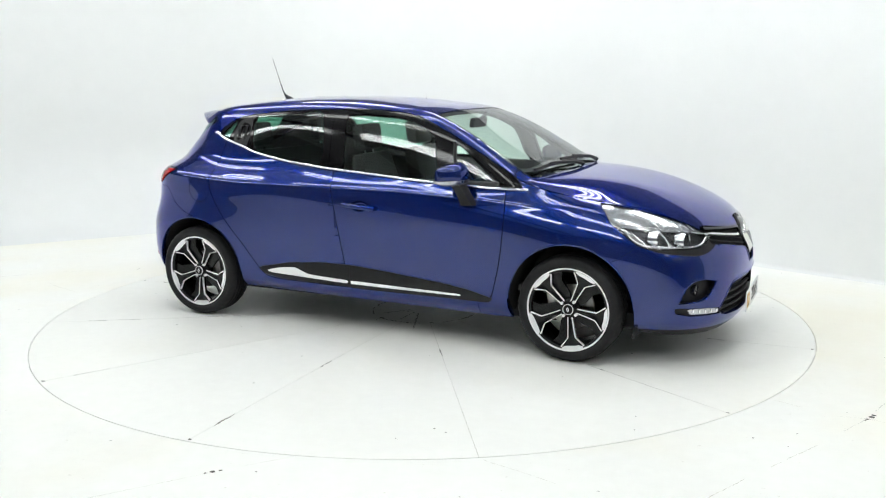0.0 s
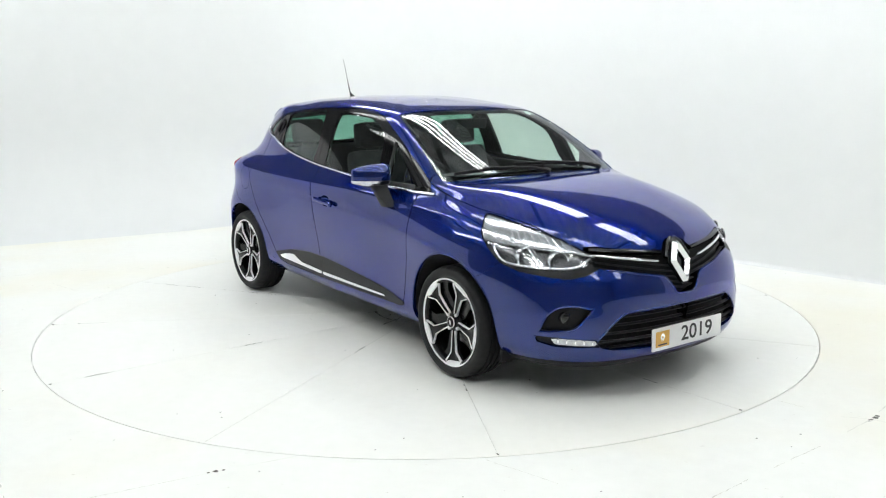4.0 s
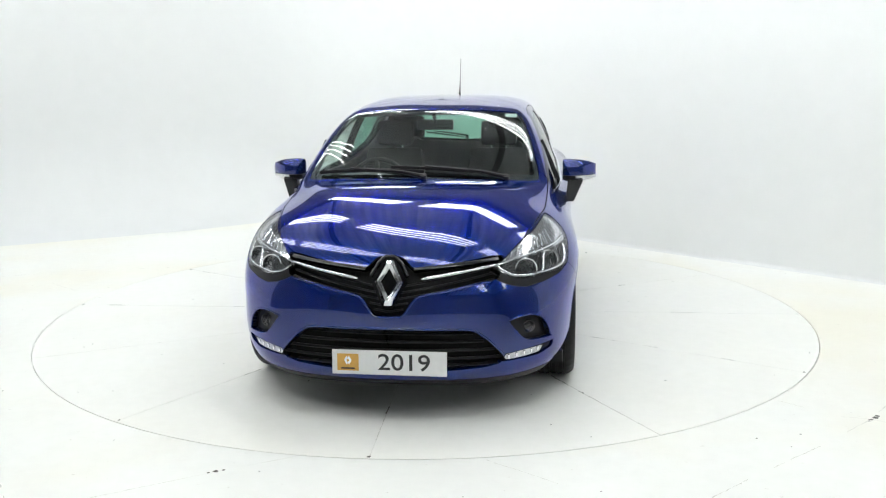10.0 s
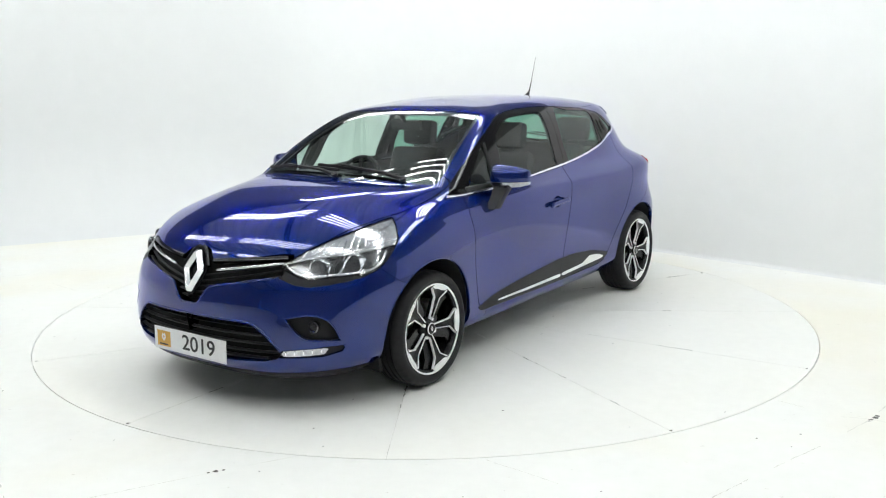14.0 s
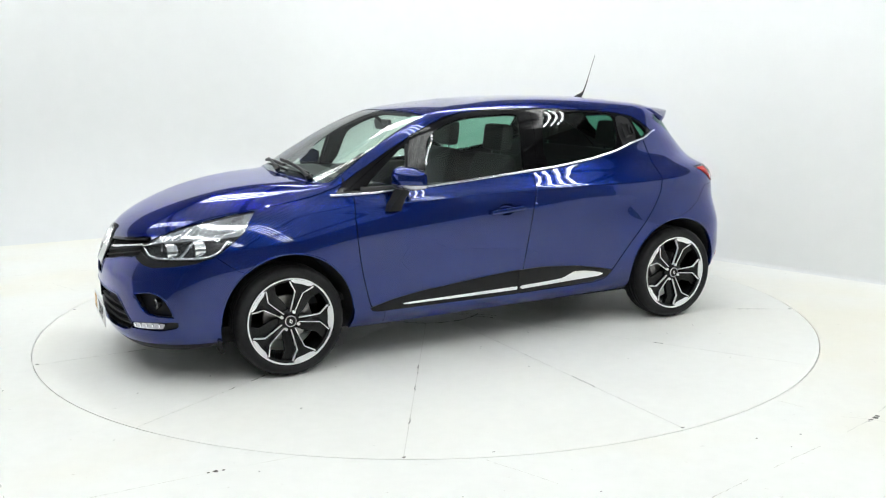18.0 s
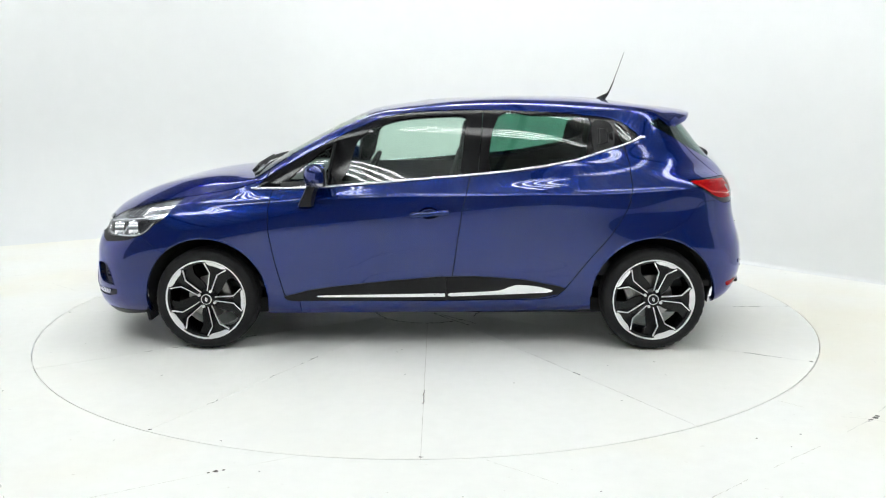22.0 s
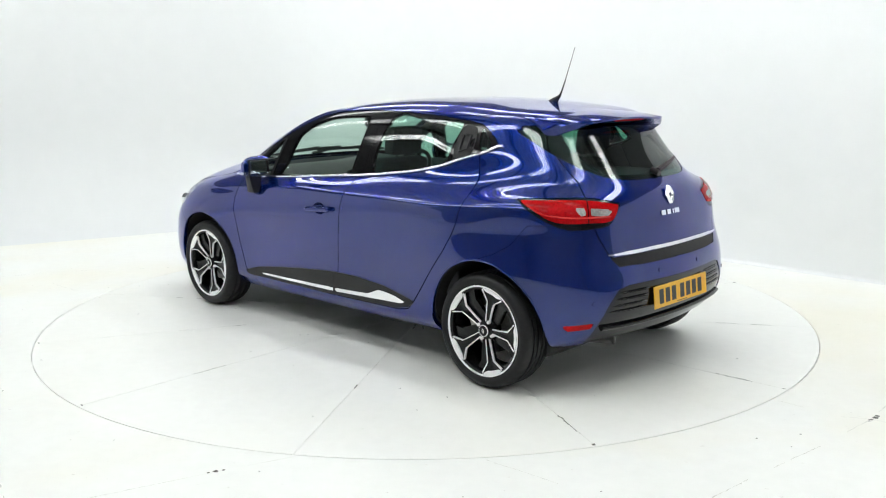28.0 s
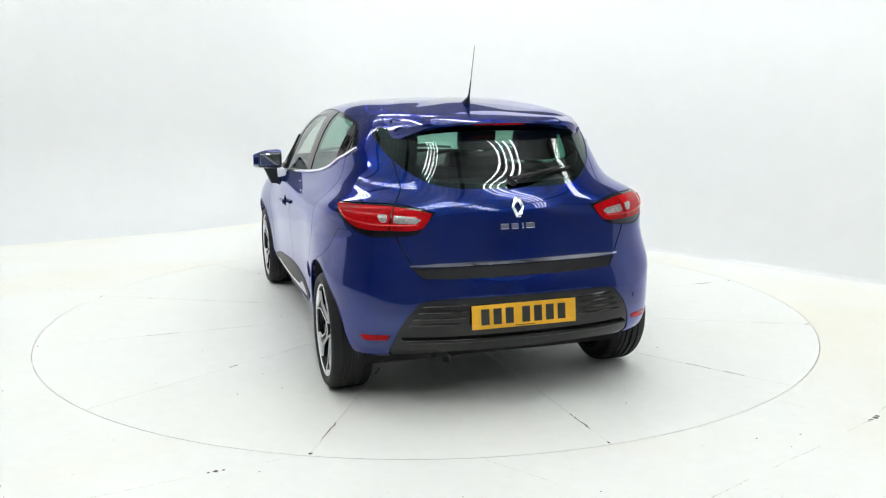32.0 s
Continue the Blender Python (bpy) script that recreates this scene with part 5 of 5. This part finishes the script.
def build_fittings(P):
    fd, rd = P["fd"], P["rd"]
    for s in (1, -1):
        door = fd[0] if s > 0 else fd[1]
        # mirror: shell, glass, repeater, underside, foot
        def ring_at(t, z0, z1, grow=0.0):
            """Section of the mirror head at a share t of its length."""
            y = .785 + .195 * t
            end = 1.0 if t < .35 else 1 - ((t - .35) / .65) ** 2.2 * .74
            end *= 1.0 if t > .12 else .80 + 1.6 * t
            back, nose_x = .572 - .012 * t, .572 + (.128 - .045 * t * t) * end
            zm, zh = 1.020 - .006 * t, (.067 - .004 * t) * (.50 + .50 * end)
            out = []
            for j in range(20):
                a = 2 * math.pi * j / 20
                c, q = math.cos(a), math.sin(a)
                x = (back + nose_x) / 2 + (nose_x - back) / 2 * math.copysign(abs(c) ** (1.0 if c > 0 else .5), c)
                z = zm + zh * math.copysign(abs(q) ** .78, q)
                out.append(Vector((x + grow * c, y + grow * (t > .9), min(max(z, z0), z1))))
            return out

        def head(z0, z1, t0, t1, grow=0.0):
            bm = bmesh.new()
            rows = [[bm.verts.new((p.x, p.y * s, p.z)) for p in ring_at(t, z0, z1, grow)] for t in np.linspace(t0, t1, 13)]
            for ra, rb in zip(rows, rows[1:]):
                for k in range(20):
                    bm.faces.new((ra[k], ra[(k + 1) % 20], rb[(k + 1) % 20], rb[k]))
            bm.faces.new(rows[0])
            bm.faces.new(rows[-1])
            return bm

        mir = part("door_mirror", head(.992, 2, 0, 1), PAINT, door, "blue mirror shell with black foot", smooth=48)
        part("mirror_underside", head(.90, .9905, 0, .38), BLACK_TRIM, mir, "black underside", smooth=48)
        part("repeater", head(.90, .9905, .385, 1, 0.001), LAMP_SILVER, mir, "clear side repeater", smooth=48)
        bm = bmesh.new()
        box(bm, (.008, .142, .084), (.560, s * .866, 1.018), (0, 0, 3.5 * s), bevel=0.004)
        part("mirror_glass", bm, MIRROR, mir, "mirror glass")
        bm = bmesh.new()
        box(bm, (.014, .158, .100), (.569, s * .866, 1.018), (0, 0, 3.5 * s), bevel=0.006)
        part("mirror_rim", bm, BLACK_TRIM, mir, "black rim round the glass")
        bm = bmesh.new()
        rows = []
        for x0, x1, yi, yo, z in ((.645, .742, .805, .848, .845), (.642, .728, .805, .862, .875), (.632, .706, .812, .880, .915), (.618, .690, .815, .895, .945), (.610, .684, .815, .90, .966)):
            rows.append([bm.verts.new((x, y * s, z)) for x, y in ((x0, yi), (x0 + .012, yo), ((x0 + x1) / 2, yo + .006), (x1 - .012, yo), (x1, yi))])
        for ra, rb in zip(rows, rows[1:]):
            for k in range(5):
                bm.faces.new((ra[k], ra[(k + 1) % 5], rb[(k + 1) % 5], rb[k]))
        bm.faces.new(rows[0])
        bm.faces.new(rows[-1])
        part("mirror_foot", bm, BLACK_TRIM, mir, "black mirror foot", smooth=50)
        # front door handle
        bm = bmesh.new()
        rings = []
        for shrink, deep in ((1.0, 0.0), (.93, .012), (.75, .024), (.45, .031)):
            loop = [(-.012 + (x + .012) * shrink, .806 + (z - .806) * shrink) for x, z in CUP]
            rings.append([bm.verts.new(q) for q in side_loop(loop, side_xz, side, -deep, s)])
        for ra, rb in zip(rings, rings[1:]):
            for k in range(len(ra)):
                j = (k + 1) % len(ra)
                bm.faces.new((ra[k], ra[j], rb[j], rb[k]))
        bm.faces.new(rings[-1])
        part("handle_cup", bm, PAINT, door, "hollow behind the handle", smooth=80)
        bm = bmesh.new()
        line = smooth_loop([(.10, .792), (.06, .797), (-.02, .802), (-.08, .807), (-.127, .810)], 4, closed=False)
        tube(bm, side_loop(line, side_xz, side, 0.020, s), [0.006] + [0.0135] * (len(line) - 2) + [0.008], 8, flat=1.15)
        part("door_handle", bm, PAINT, door, "blue door handle", smooth=60)
        # rear door handle hidden in the window corner
        bm = bmesh.new()
        line = [(-.955, 1.135), (-.955, 1.30), (-1.055, 1.292), (-1.075, 1.185), (-1.04, 1.150)]
        vs = [bm.verts.new(q) for q in side_loop(smooth_loop(line, 3), side_xz, upper_side, 0.001, s)]
        bm.faces.new(vs)
        hp = part("handle_panel", bm, BLACK_TRIM, rd[0] if s > 0 else rd[1], "black panel at the window's rear corner")
        bm = bmesh.new()
        line = [(-.985, 1.175), (-.985, 1.262), (-1.035, 1.258), (-1.035, 1.19)]
        tube(bm, side_loop(line + line[:1], side_xz, upper_side, 0.004, s), 0.006, 6)
        part("door_handle", bm, BLACK_TRIM, hp, "black hidden door handle", smooth=60)
        # window bar ahead of the front pane, and door pillar strips
        bm = bmesh.new()
        tube(bm, side_loop([(.585, .955), (.563, 1.06), (.538, 1.19)], side_xz, upper_side, -0.002, s), 0.012, 6, flat=0.8)
        part("window_bar", bm, BLACK_TRIM, door, "black window bar", smooth=60)
    # rolled edges of the wheel arches
    for cx, own in ((AXLE, car), (-AXLE, car)):
        for s in (1, -1):
            bm = bmesh.new()
            arc = [(cx + ARCH_R * math.cos(a), ARCH_Z + ARCH_R * math.sin(a)) for a in np.linspace(.06, math.pi - .06, 40)]
            tube(bm, side_loop(arc, side_xz, low_side, -0.005, s), .0065, 8)
            part("arch_lip", bm, PAINT, own, smooth=70)
    # aerial
    bm = bmesh.new()
    tube(bm, [(-1.07, 0, 1.405), (-1.10, 0, 1.432), (-1.125, 0, 1.452), (-1.135, 0, 1.468)], [.030, .018, .008, .005], 10, flat=1.0)
    tube(bm, [(-1.13, 0, 1.455), (-1.165, 0, 1.54)], [.005, .003], 8)
    a = part("aerial", bm, BLACK_TRIM, car, "thin black roof aerial", smooth=50)
    bm = bmesh.new()
    tube(bm, [(-1.16, 0, 1.53), (-1.225, 0, 1.715)], [.0022, .0014], 6)
    part("rod", bm, BLACK_TRIM, a)
    # wipers and scuttle
    bm = bmesh.new()
    rows = []
    for k in range(21):
        y = -.64 + 1.28 * k / 20
        f = abs(y) / .66
        x0 = 1.075 - .13 * f ** 2.2
        z0 = .992 - .022 * f ** 2
        rows.append([bm.verts.new((x0 + d, y, z0 + e)) for d, e in ((.03, -.02), (.0, .0), (-.07, .012), (-.10, -.02))])
    for a, b in zip(rows, rows[1:]):
        for i in range(3):
            bm.faces.new((a[i], b[i], b[i + 1], a[i + 1]))
    part("scuttle", bm, BLACK_TRIM, car, "black plastic scuttle panel", smooth=50)
    on_screen = lambda v: (v[:, 0] > 0.3) & (v[:, 2] > 0.93)

    def over_glass(y, z, lift):
        p, _ = spot(face_yz, (abs(y), z), on_screen, lift)
        return Vector((p.x, math.copysign(p.y, y), p.z))

    for line, arm in (([(-.58, 1.022), (-.40, 1.036), (-.20, 1.040), (.02, 1.036)], (.02, 1.016)), ([(.44, 1.022), (.24, 1.040), (.02, 1.050), (-.17, 1.054)], (.47, 1.010))):
        bm = bmesh.new()
        far = over_glass(*line[1], 0.030)
        if arm[0] > .1:
            far = over_glass(*line[2], 0.030)
        root = over_glass(*arm, 0.012)
        tube(bm, [root, root.lerp(far, .3) + Vector((.004, 0, .012)), far], [.013, .009, .006], 8)
        w = part("wiper", bm, BLACK_TRIM, car, "black windscreen wiper", smooth=60)
        bm = bmesh.new()
        tube(bm, [over_glass(y, z, 0.016) for y, z in smooth_loop(line, 4, closed=False)], .008, 6, flat=1.3)
        part("blade", bm, BLACK_TRIM, w, smooth=60)
        bm = bmesh.new()
        cyl(bm, .018, .02, root, (0, 30, 0), 14)
        part("pivot_cap", bm, BLACK_TRIM, w, smooth=50)
    # front show plate
    pl = Matrix((Vector((0, 1, 0)), Vector((-.02, 0, 1)).normalized(), Vector((1, 0, .02)).normalized())).transposed().to_4x4()
    pl.translation = Vector((2.158, .006, .296))
    bm = bmesh.new()
    box(bm, (.522, .113, .006), bevel=0.002)
    plate = part("show_plate", bm, PLATE_WHITE, P["fb"], "white show plate reading 2019", at=pl)
    bm = bmesh.new()
    box(bm, (.098, .078, .0016), (-.188, 0, .0036))
    sq = part("plate_square", bm, PLATE_GOLD, plate, "golden square with a lozenge")
    bm = bmesh.new()
    o, h = [(.005, .025), (.017, .004), (.005, -.018), (-.005, -.018), (-.017, .004), (-.005, .025)], [(0, .012), (.007, .003), (0, -.007), (0, -.007), (-.007, .003), (0, .012)]
    for k in range(6):
        j = (k + 1) % 6
        q = [bm.verts.new((-.188 + x, y + .006, .0048)) for x, y in (o[k], o[j], h[j], h[k])]
        if len({tuple(v.co) for v in q}) == 4:
            bm.faces.new(q)
    part("lozenge", bm, CHROME, plate, "small silver lozenge")
    bm = bmesh.new()
    box(bm, (.062, .007, .001), (-.188, -.028, .0046))
    part("plate_bar", bm, PLATE_BLACK, plate)
    tx = bpy.data.curves.new("plate_text", "FONT")
    tx.body, tx.size, tx.extrude, tx.align_x, tx.align_y = "2019", 0.106, 0.0006, "CENTER", "CENTER"
    tx.offset = 0.0009
    tx.materials.append(PLATE_BLACK)
    obj("plate_text", tx, plate, at=pose(.068, 0, .0042) @ Matrix.Diagonal((1.14, 1, 1, 1)))
    # underbody and wheel wells
    bm = bmesh.new()
    box(bm, (3.3, 1.40, .10), (.05, 0, .235), bevel=0.03)
    box(bm, (2.2, .5, .05), (0, 0, .185), bevel=0.015)
    part("underbody", bm, DARK, car, "black underbody")
    for sx in (1, -1):
        for s in (1, -1):
            bm = bmesh.new()
            n = 32
            ra = [bm.verts.new((sx * AXLE + (ARCH_R - .004) * math.cos(a), s * .842, ARCH_Z + (ARCH_R - .004) * math.sin(a))) for a in np.linspace(-.18, math.pi + .18, n)]
            rb2 = [bm.verts.new((sx * AXLE + (ARCH_R - .012) * math.cos(a), s * .52, ARCH_Z + (ARCH_R - .012) * math.sin(a))) for a in np.linspace(-.18, math.pi + .18, n)]
            for k in range(n - 1):
                bm.faces.new((ra[k], ra[k + 1], rb2[k + 1], rb2[k]))
            bm.faces.new(rb2)
            for v in ra:
                ok = FULL.v[(FULL.v[:, 1] > .5) & (np.abs(FULL.v[:, 0] - v.co.x) < .04) & (np.abs(FULL.v[:, 2] - v.co.z) < .05)]
                v.co.y = s * ((ok[:, 1].min() if len(ok) else .80) - .016)
            part("wheel_arch", bm, DARK, car, "black wheel arch liner")
            if sx > 0:
                bm = bmesh.new()
                box(bm, (.02, .13, .07), (1.655, s * .72, .195), (0, 12, 0), bevel=0.006)
                part("arch_flap", bm, BLACK_TRIM, car, "black flap ahead of the wheel")


def build_wheels():
    R = 0.2314

    def ring(pts):
        return [(r * R * math.cos(radians(a)), r * R * math.sin(radians(a))) for r, a in pts]

    for sx in (1, -1):
        for s in (1, -1):
            at = pose(sx * AXLE, s * .845, HUB_Z, 0, 0, 0 if s > 0 else 180) @ pose(0, 0, 0, 0, {(1, 1): 18, (-1, 1): 18.5, (1, -1): 9, (-1, -1): 5}[(sx, s)], 0)
            bm = bmesh.new()
            prof = [(.205, -.20), (.235, -.208), (.262, -.204), (.282, -.188), (.2885, -.168)]
            for y in (-.145, -.118, -.085, -.052):
                prof += [(.2905, y - .006), (.284, y - .005), (.284, y + .005), (.2905, y + .006)]
            prof += [(.2885, -.032), (.284, -.018), (.275, -.006), (.265, .002), (.254, .004), (.243, .001), (.234, -.004), (.228, -.010), (.205, -.016)]
            prof = [(float(np.interp(r, (.205, .228, .2905), (.213, .2372, .2985))), y) for r, y in prof]
            lathe(bm, prof, 108)
            bm.verts.ensure_lookup_table()
            for k in range(0, 108, 3):
                for i, (r, y) in enumerate(prof):
                    if r > .286 and (y > -.040 or y < -.155):
                        v = bm.verts[k * len(prof) + i]
                        v.co.x, v.co.z = v.co.x * .984, v.co.z * .984
            w = part("wheel", bm, RUBBER, car, "low-profile tyre on a black alloy rim", at=at, smooth=30)
            bm = bmesh.new()
            lathe(bm, [(.237, -.010), (.234, -.006), (.228, -.008), (.220, -.018), (.214, -.05), (.203, -.09), (.203, -.19), (.224, -.205)], 64)
            part("rim_barrel", bm, RIM_BLACK, w, "black rim barrel", smooth=40)
            bm = bmesh.new()
            lathe(bm, [(.2350, -.009), (.2350, -.0050), (.2270, -.0060), (.2255, -.012)], 72)
            part("rim_edge", bm, ALLOY, w, "machined silver rim edge", smooth=30)
            # face plate of each spoke, outlines of the petals
            for k in range(5):
                base = 72 * k + 90
                flat_m = Matrix(((1, 0, 0, 0), (0, 0, -1, 0), (0, 1, 0, 0), (0, 0, 0, 1)))  # x, y of the outline to x, z of the wheel

                def pol(r, a):
                    return (r * R * math.cos(radians(base + a)), r * R * math.sin(radians(base + a)))

                def dish(r):
                    return -.012 - .030 * (1 - min(r, 1)) ** 1.3

                petal = [(.21, -25), (.46, -28.5), (.70, -29), (.955, -18.5), (.965, -7), (.965, 7), (.955, 18.5), (.70, 29), (.46, 28.5), (.21, 25)]
                # silver line round the petal (open at the hub)
                bm = bmesh.new()
                va = []
                for i, (r, a) in enumerate(petal):
                    wd = .0185 / max(r, .2) * 57.3
                    sg = 1 if a > 0 else -1
                    inner = (min(r, .925), a - sg * wd) if abs(a) > 10 else (.925, a)
                    (x0, z0), (x1, z1) = pol(r, a), pol(*inner)
                    d = dish(r) + 0.004
                    va.append([bm.verts.new(q) for q in ((x0, d - .012, z0), (x0, d, z0), (x1, d, z1), (x1, d - .012, z1))])
                for p, q in list(zip(va, va[1:]))[:3] + list(zip(va, va[1:]))[6:]:
                    for i in range(3):
                        bm.faces.new((p[i], q[i], q[i + 1], p[i + 1]))
                part("petal_line", bm, ALLOY, w, "machined silver spoke edge")
                # black spoke between this petal and the next
                bm = bmesh.new()
                left = [(.20, 25), (.46, 28.5), (.70, 29), (.955, 18.5)]
                right = [(.20, 47), (.46, 43.5), (.70, 43), (.955, 53.5)]
                va = []
                for (r, a), (r2, a2) in zip(left, right):
                    (x0, z0), (x1, z1) = pol(r, a), pol(r2, a2)
                    xm, zm = pol(r, 36)
                    d = dish(r)
                    va.append([bm.verts.new(q) for q in ((x0, d - .03, z0), (x0, d, z0), (xm, d - .008, zm), (x1, d, z1), (x1, d - .03, z1))])
                for p, q in zip(va, va[1:]):
                    for i in range(4):
                        bm.faces.new((p[i], q[i], q[i + 1], p[i + 1]))
                part("spoke", bm, RIM_BLACK, w, "black lacquered spoke", smooth=30)
                # wide silver arc at the rim end of the spoke
                bm = bmesh.new()
                va = []
                for a in np.linspace(20, 52, 11):
                    lo = .955 - .066 * min(1, math.sin(math.pi * (a - 18.5) / 35) * 1.7)
                    (x0, z0), (x1, z1) = pol(.975, a), pol(lo, a)
                    va.append([bm.verts.new(q) for q in ((x0, -.0065, z0), (x1, -.011, z1), (x1, -.025, z1))])
                for p, q in zip(va, va[1:]):
                    for i in range(2):
                        bm.faces.new((p[i], q[i], q[i + 1], p[i + 1]))
                part("rim_arc", bm, ALLOY, w, "machined silver arc")
                # half of the petal is filled by a deep black web
                bm = bmesh.new()
                web = [(.22, -24), (.46, -26.5), (.70, -27), (.94, -17), (.95, -2), (.72, -7), (.40, 6), (.24, 14)]
                lo = [bm.verts.new((pol(r, a)[0], dish(r) - .020, pol(r, a)[1])) for r, a in web]
                hi = [bm.verts.new((pol(r, a)[0], dish(r) - .045, pol(r, a)[1])) for r, a in web]
                bm.faces.new(lo)
                for i in range(len(web)):
                    bm.faces.new((lo[i], lo[(i + 1) % len(web)], hi[(i + 1) % len(web)], hi[i]))
                part("web", bm, RIM_BLACK, w, "black recessed web")
            bm = bmesh.new()
            lathe(bm, [(.0001, -.014), (.026, -.015), (.030, -.020), (.031, -.032), (.050, -.037), (.058, -.045), (.058, -.09)], 32)
            hub = part("hub", bm, RIM_BLACK, w, "black hub", smooth=35)
            bm = bmesh.new()
            lathe(bm, [(.0305, -.021), (.0305, -.017), (.0275, -.0155), (.0265, -.017)], 32)
            part("cap_ring", bm, ALLOY, hub, "silver cap ring", smooth=35)
            bm = bmesh.new()
            for q in ([(0, .015), (.009, 0), (.004, 0), (0, .008)], [(0, .015), (-.009, 0), (-.004, 0), (0, .008)], [(0, -.015), (.009, 0), (.004, 0), (0, -.008)], [(0, -.015), (-.009, 0), (-.004, 0), (0, -.008)]):
                bm.faces.new([bm.verts.new((x, -.0135, z)) for x, z in q])
            part("cap_lozenge", bm, ALLOY, hub, "silver lozenge")
            for k in range(4):
                a = radians(45 + 90 * k)
                bm = bmesh.new()
                cyl(bm, .0085, .02, (.05 * math.cos(a), -.036, .05 * math.sin(a)), (90, 0, 0), 12)
                part("wheel_bolt", bm, ALLOY, hub, "silver wheel bolt")
            bm = bmesh.new()
            lathe(bm, [(.05, -.10), (.125, -.10), (.125, -.12), (.05, -.12)], 40)
            part("brake_disc", bm, STEEL, w, "steel brake disc", smooth=35)
            bm = bmesh.new()
            box(bm, (.05, .07, .13), (-.11 * sx * s, -.11, .03), bevel=0.012)
            part("brake_caliper", bm, STEEL, w, "grey brake caliper")


def build_cabin():
    # dashboard
    bm = bmesh.new()
    prof = [(1.02, .95), (.92, .985), (.76, .985), (.66, .955), (.60, .90), (.60, .70), (.70, .55), (1.0, .5)]
    rows = []
    for k in range(15):
        y = -.68 + 1.36 * k / 14
        hump = 0.03 * math.exp(-((y + .36) / .18) ** 2)
        rows.append([bm.verts.new((x - 0.06 * (abs(y) / .68) ** 2, y, z + (hump if .6 < x < .95 and z > .9 else 0))) for x, z in prof])
    for a, b in zip(rows, rows[1:]):
        for i in range(len(prof) - 1):
            bm.faces.new((a[i], b[i], b[i + 1], a[i + 1]))
    dash = part("dashboard", bm, LINING, car, "dark grey dashboard", smooth=50)
    bm = bmesh.new()
    box(bm, (.03, .24, .17), (.585, .02, .86), (0, -12, 0), bevel=0.015)
    part("console", bm, BLACK_GLOSS, dash, "gloss black centre console")
    # steering wheel on the right-hand side
    bm = bmesh.new()
    m = pose(.47, -.36, .90, 0, 62, 0)
    n = 32
    tube(bm, [m @ Vector((.178 * math.cos(a), .178 * math.sin(a), 0)) for a in np.linspace(0, 2 * math.pi, n)], .016, 8)
    for a in (0.1, math.pi - 0.1, -math.pi / 2):
        tube(bm, [m @ Vector((0, 0, -.03)), m @ Vector((.17 * math.sin(a + math.pi / 2), .17 * math.cos(a + math.pi / 2), 0))], .018, 6)
    box(bm, (.14, .12, .05), m @ Vector((0, 0, -.02)), (0, 62, 0), bevel=0.02)
    tube(bm, [m @ Vector((0, 0, -.03)), m @ Vector((0, 0, -.25))], .035, 8)
    part("steering_wheel", bm, BLACK_TRIM, car, "black steering wheel", smooth=50)

    def seat(x, y, w, rake, head, label):
        bm = bmesh.new()
        box(bm, (.50, w, .16), (x + .22, y, .50), (0, -8, 0), bevel=0.04)
        c = part("seat", bm, CLOTH, car, label, smooth=50)
        bm = bmesh.new()
        box(bm, (.13, w, .60), (x - .10, y, .80), (0, -rake, 0), bevel=0.045, taper=(.8, .78))
        part("backrest", bm, CLOTH, c, smooth=50)
        for hy in head:
            bm = bmesh.new()
            box(bm, (.09, .25, .17), (x - .20, y + hy, 1.19), (0, -8, 0), bevel=0.035)
            part("headrest", bm, CLOTH, c, smooth=50)
            bm = bmesh.new()
            for d in (-.05, .05):
                tube(bm, [(x - .18, y + hy + d, 1.05), (x - .20, y + hy + d, 1.14)], .006, 6)
            part("headrest_posts", bm, CHROME, c)

    seat(-.03, .36, .50, 16, (0,), "dark cloth front seat")
    seat(-.03, -.36, .50, 16, (0,), "dark cloth front seat")
    seat(-.88, 0, 1.26, 20, (-.40, .40), "dark cloth rear bench")
    # rear-view mirror and door cards
    bm = bmesh.new()
    box(bm, (.03, .23, .065), (.40, 0, 1.275), (0, 10, 0), bevel=0.012)
    tube(bm, [(.41, 0, 1.29), (.46, 0, 1.335)], .012, 6)
    part("inner_mirror", bm, BLACK_TRIM, car, "black rear-view mirror")
    for s in (1, -1):
        bm = bmesh.new()
        box(bm, (1.9, .03, .55), (-.10, s * .735, .70), bevel=0.01)
        part("door_card", bm, LINING, car, "dark door lining")
    bm = bmesh.new()
    box(bm, (.36, .98, .025), (-1.38, 0, 1.02), (0, 0, 0), bevel=0.008)
    part("parcel_shelf", bm, LINING, car, "dark parcel shelf")
    bm = bmesh.new()
    box(bm, (2.9, 1.36, .04), (-.25, 0, .36), bevel=0.01)
    part("cabin_floor", bm, LINING, car, "dark carpet")


PANELS = build_body()
build_lamps_and_grilles(PANELS)
build_rear(PANELS)
build_fittings(PANELS)
build_wheels()
build_cabin()
# ---- motion: the table turns evenly and carries the car ----
def motions():
    times = [0.5 * k for k in range(65)]
    walk(turntable, [(t, pose(TABLE_X, 0, 0, 0, 0, turned(t))) for t in times])
    walk(car, [(t, on_table(t)) for t in times])


motions()
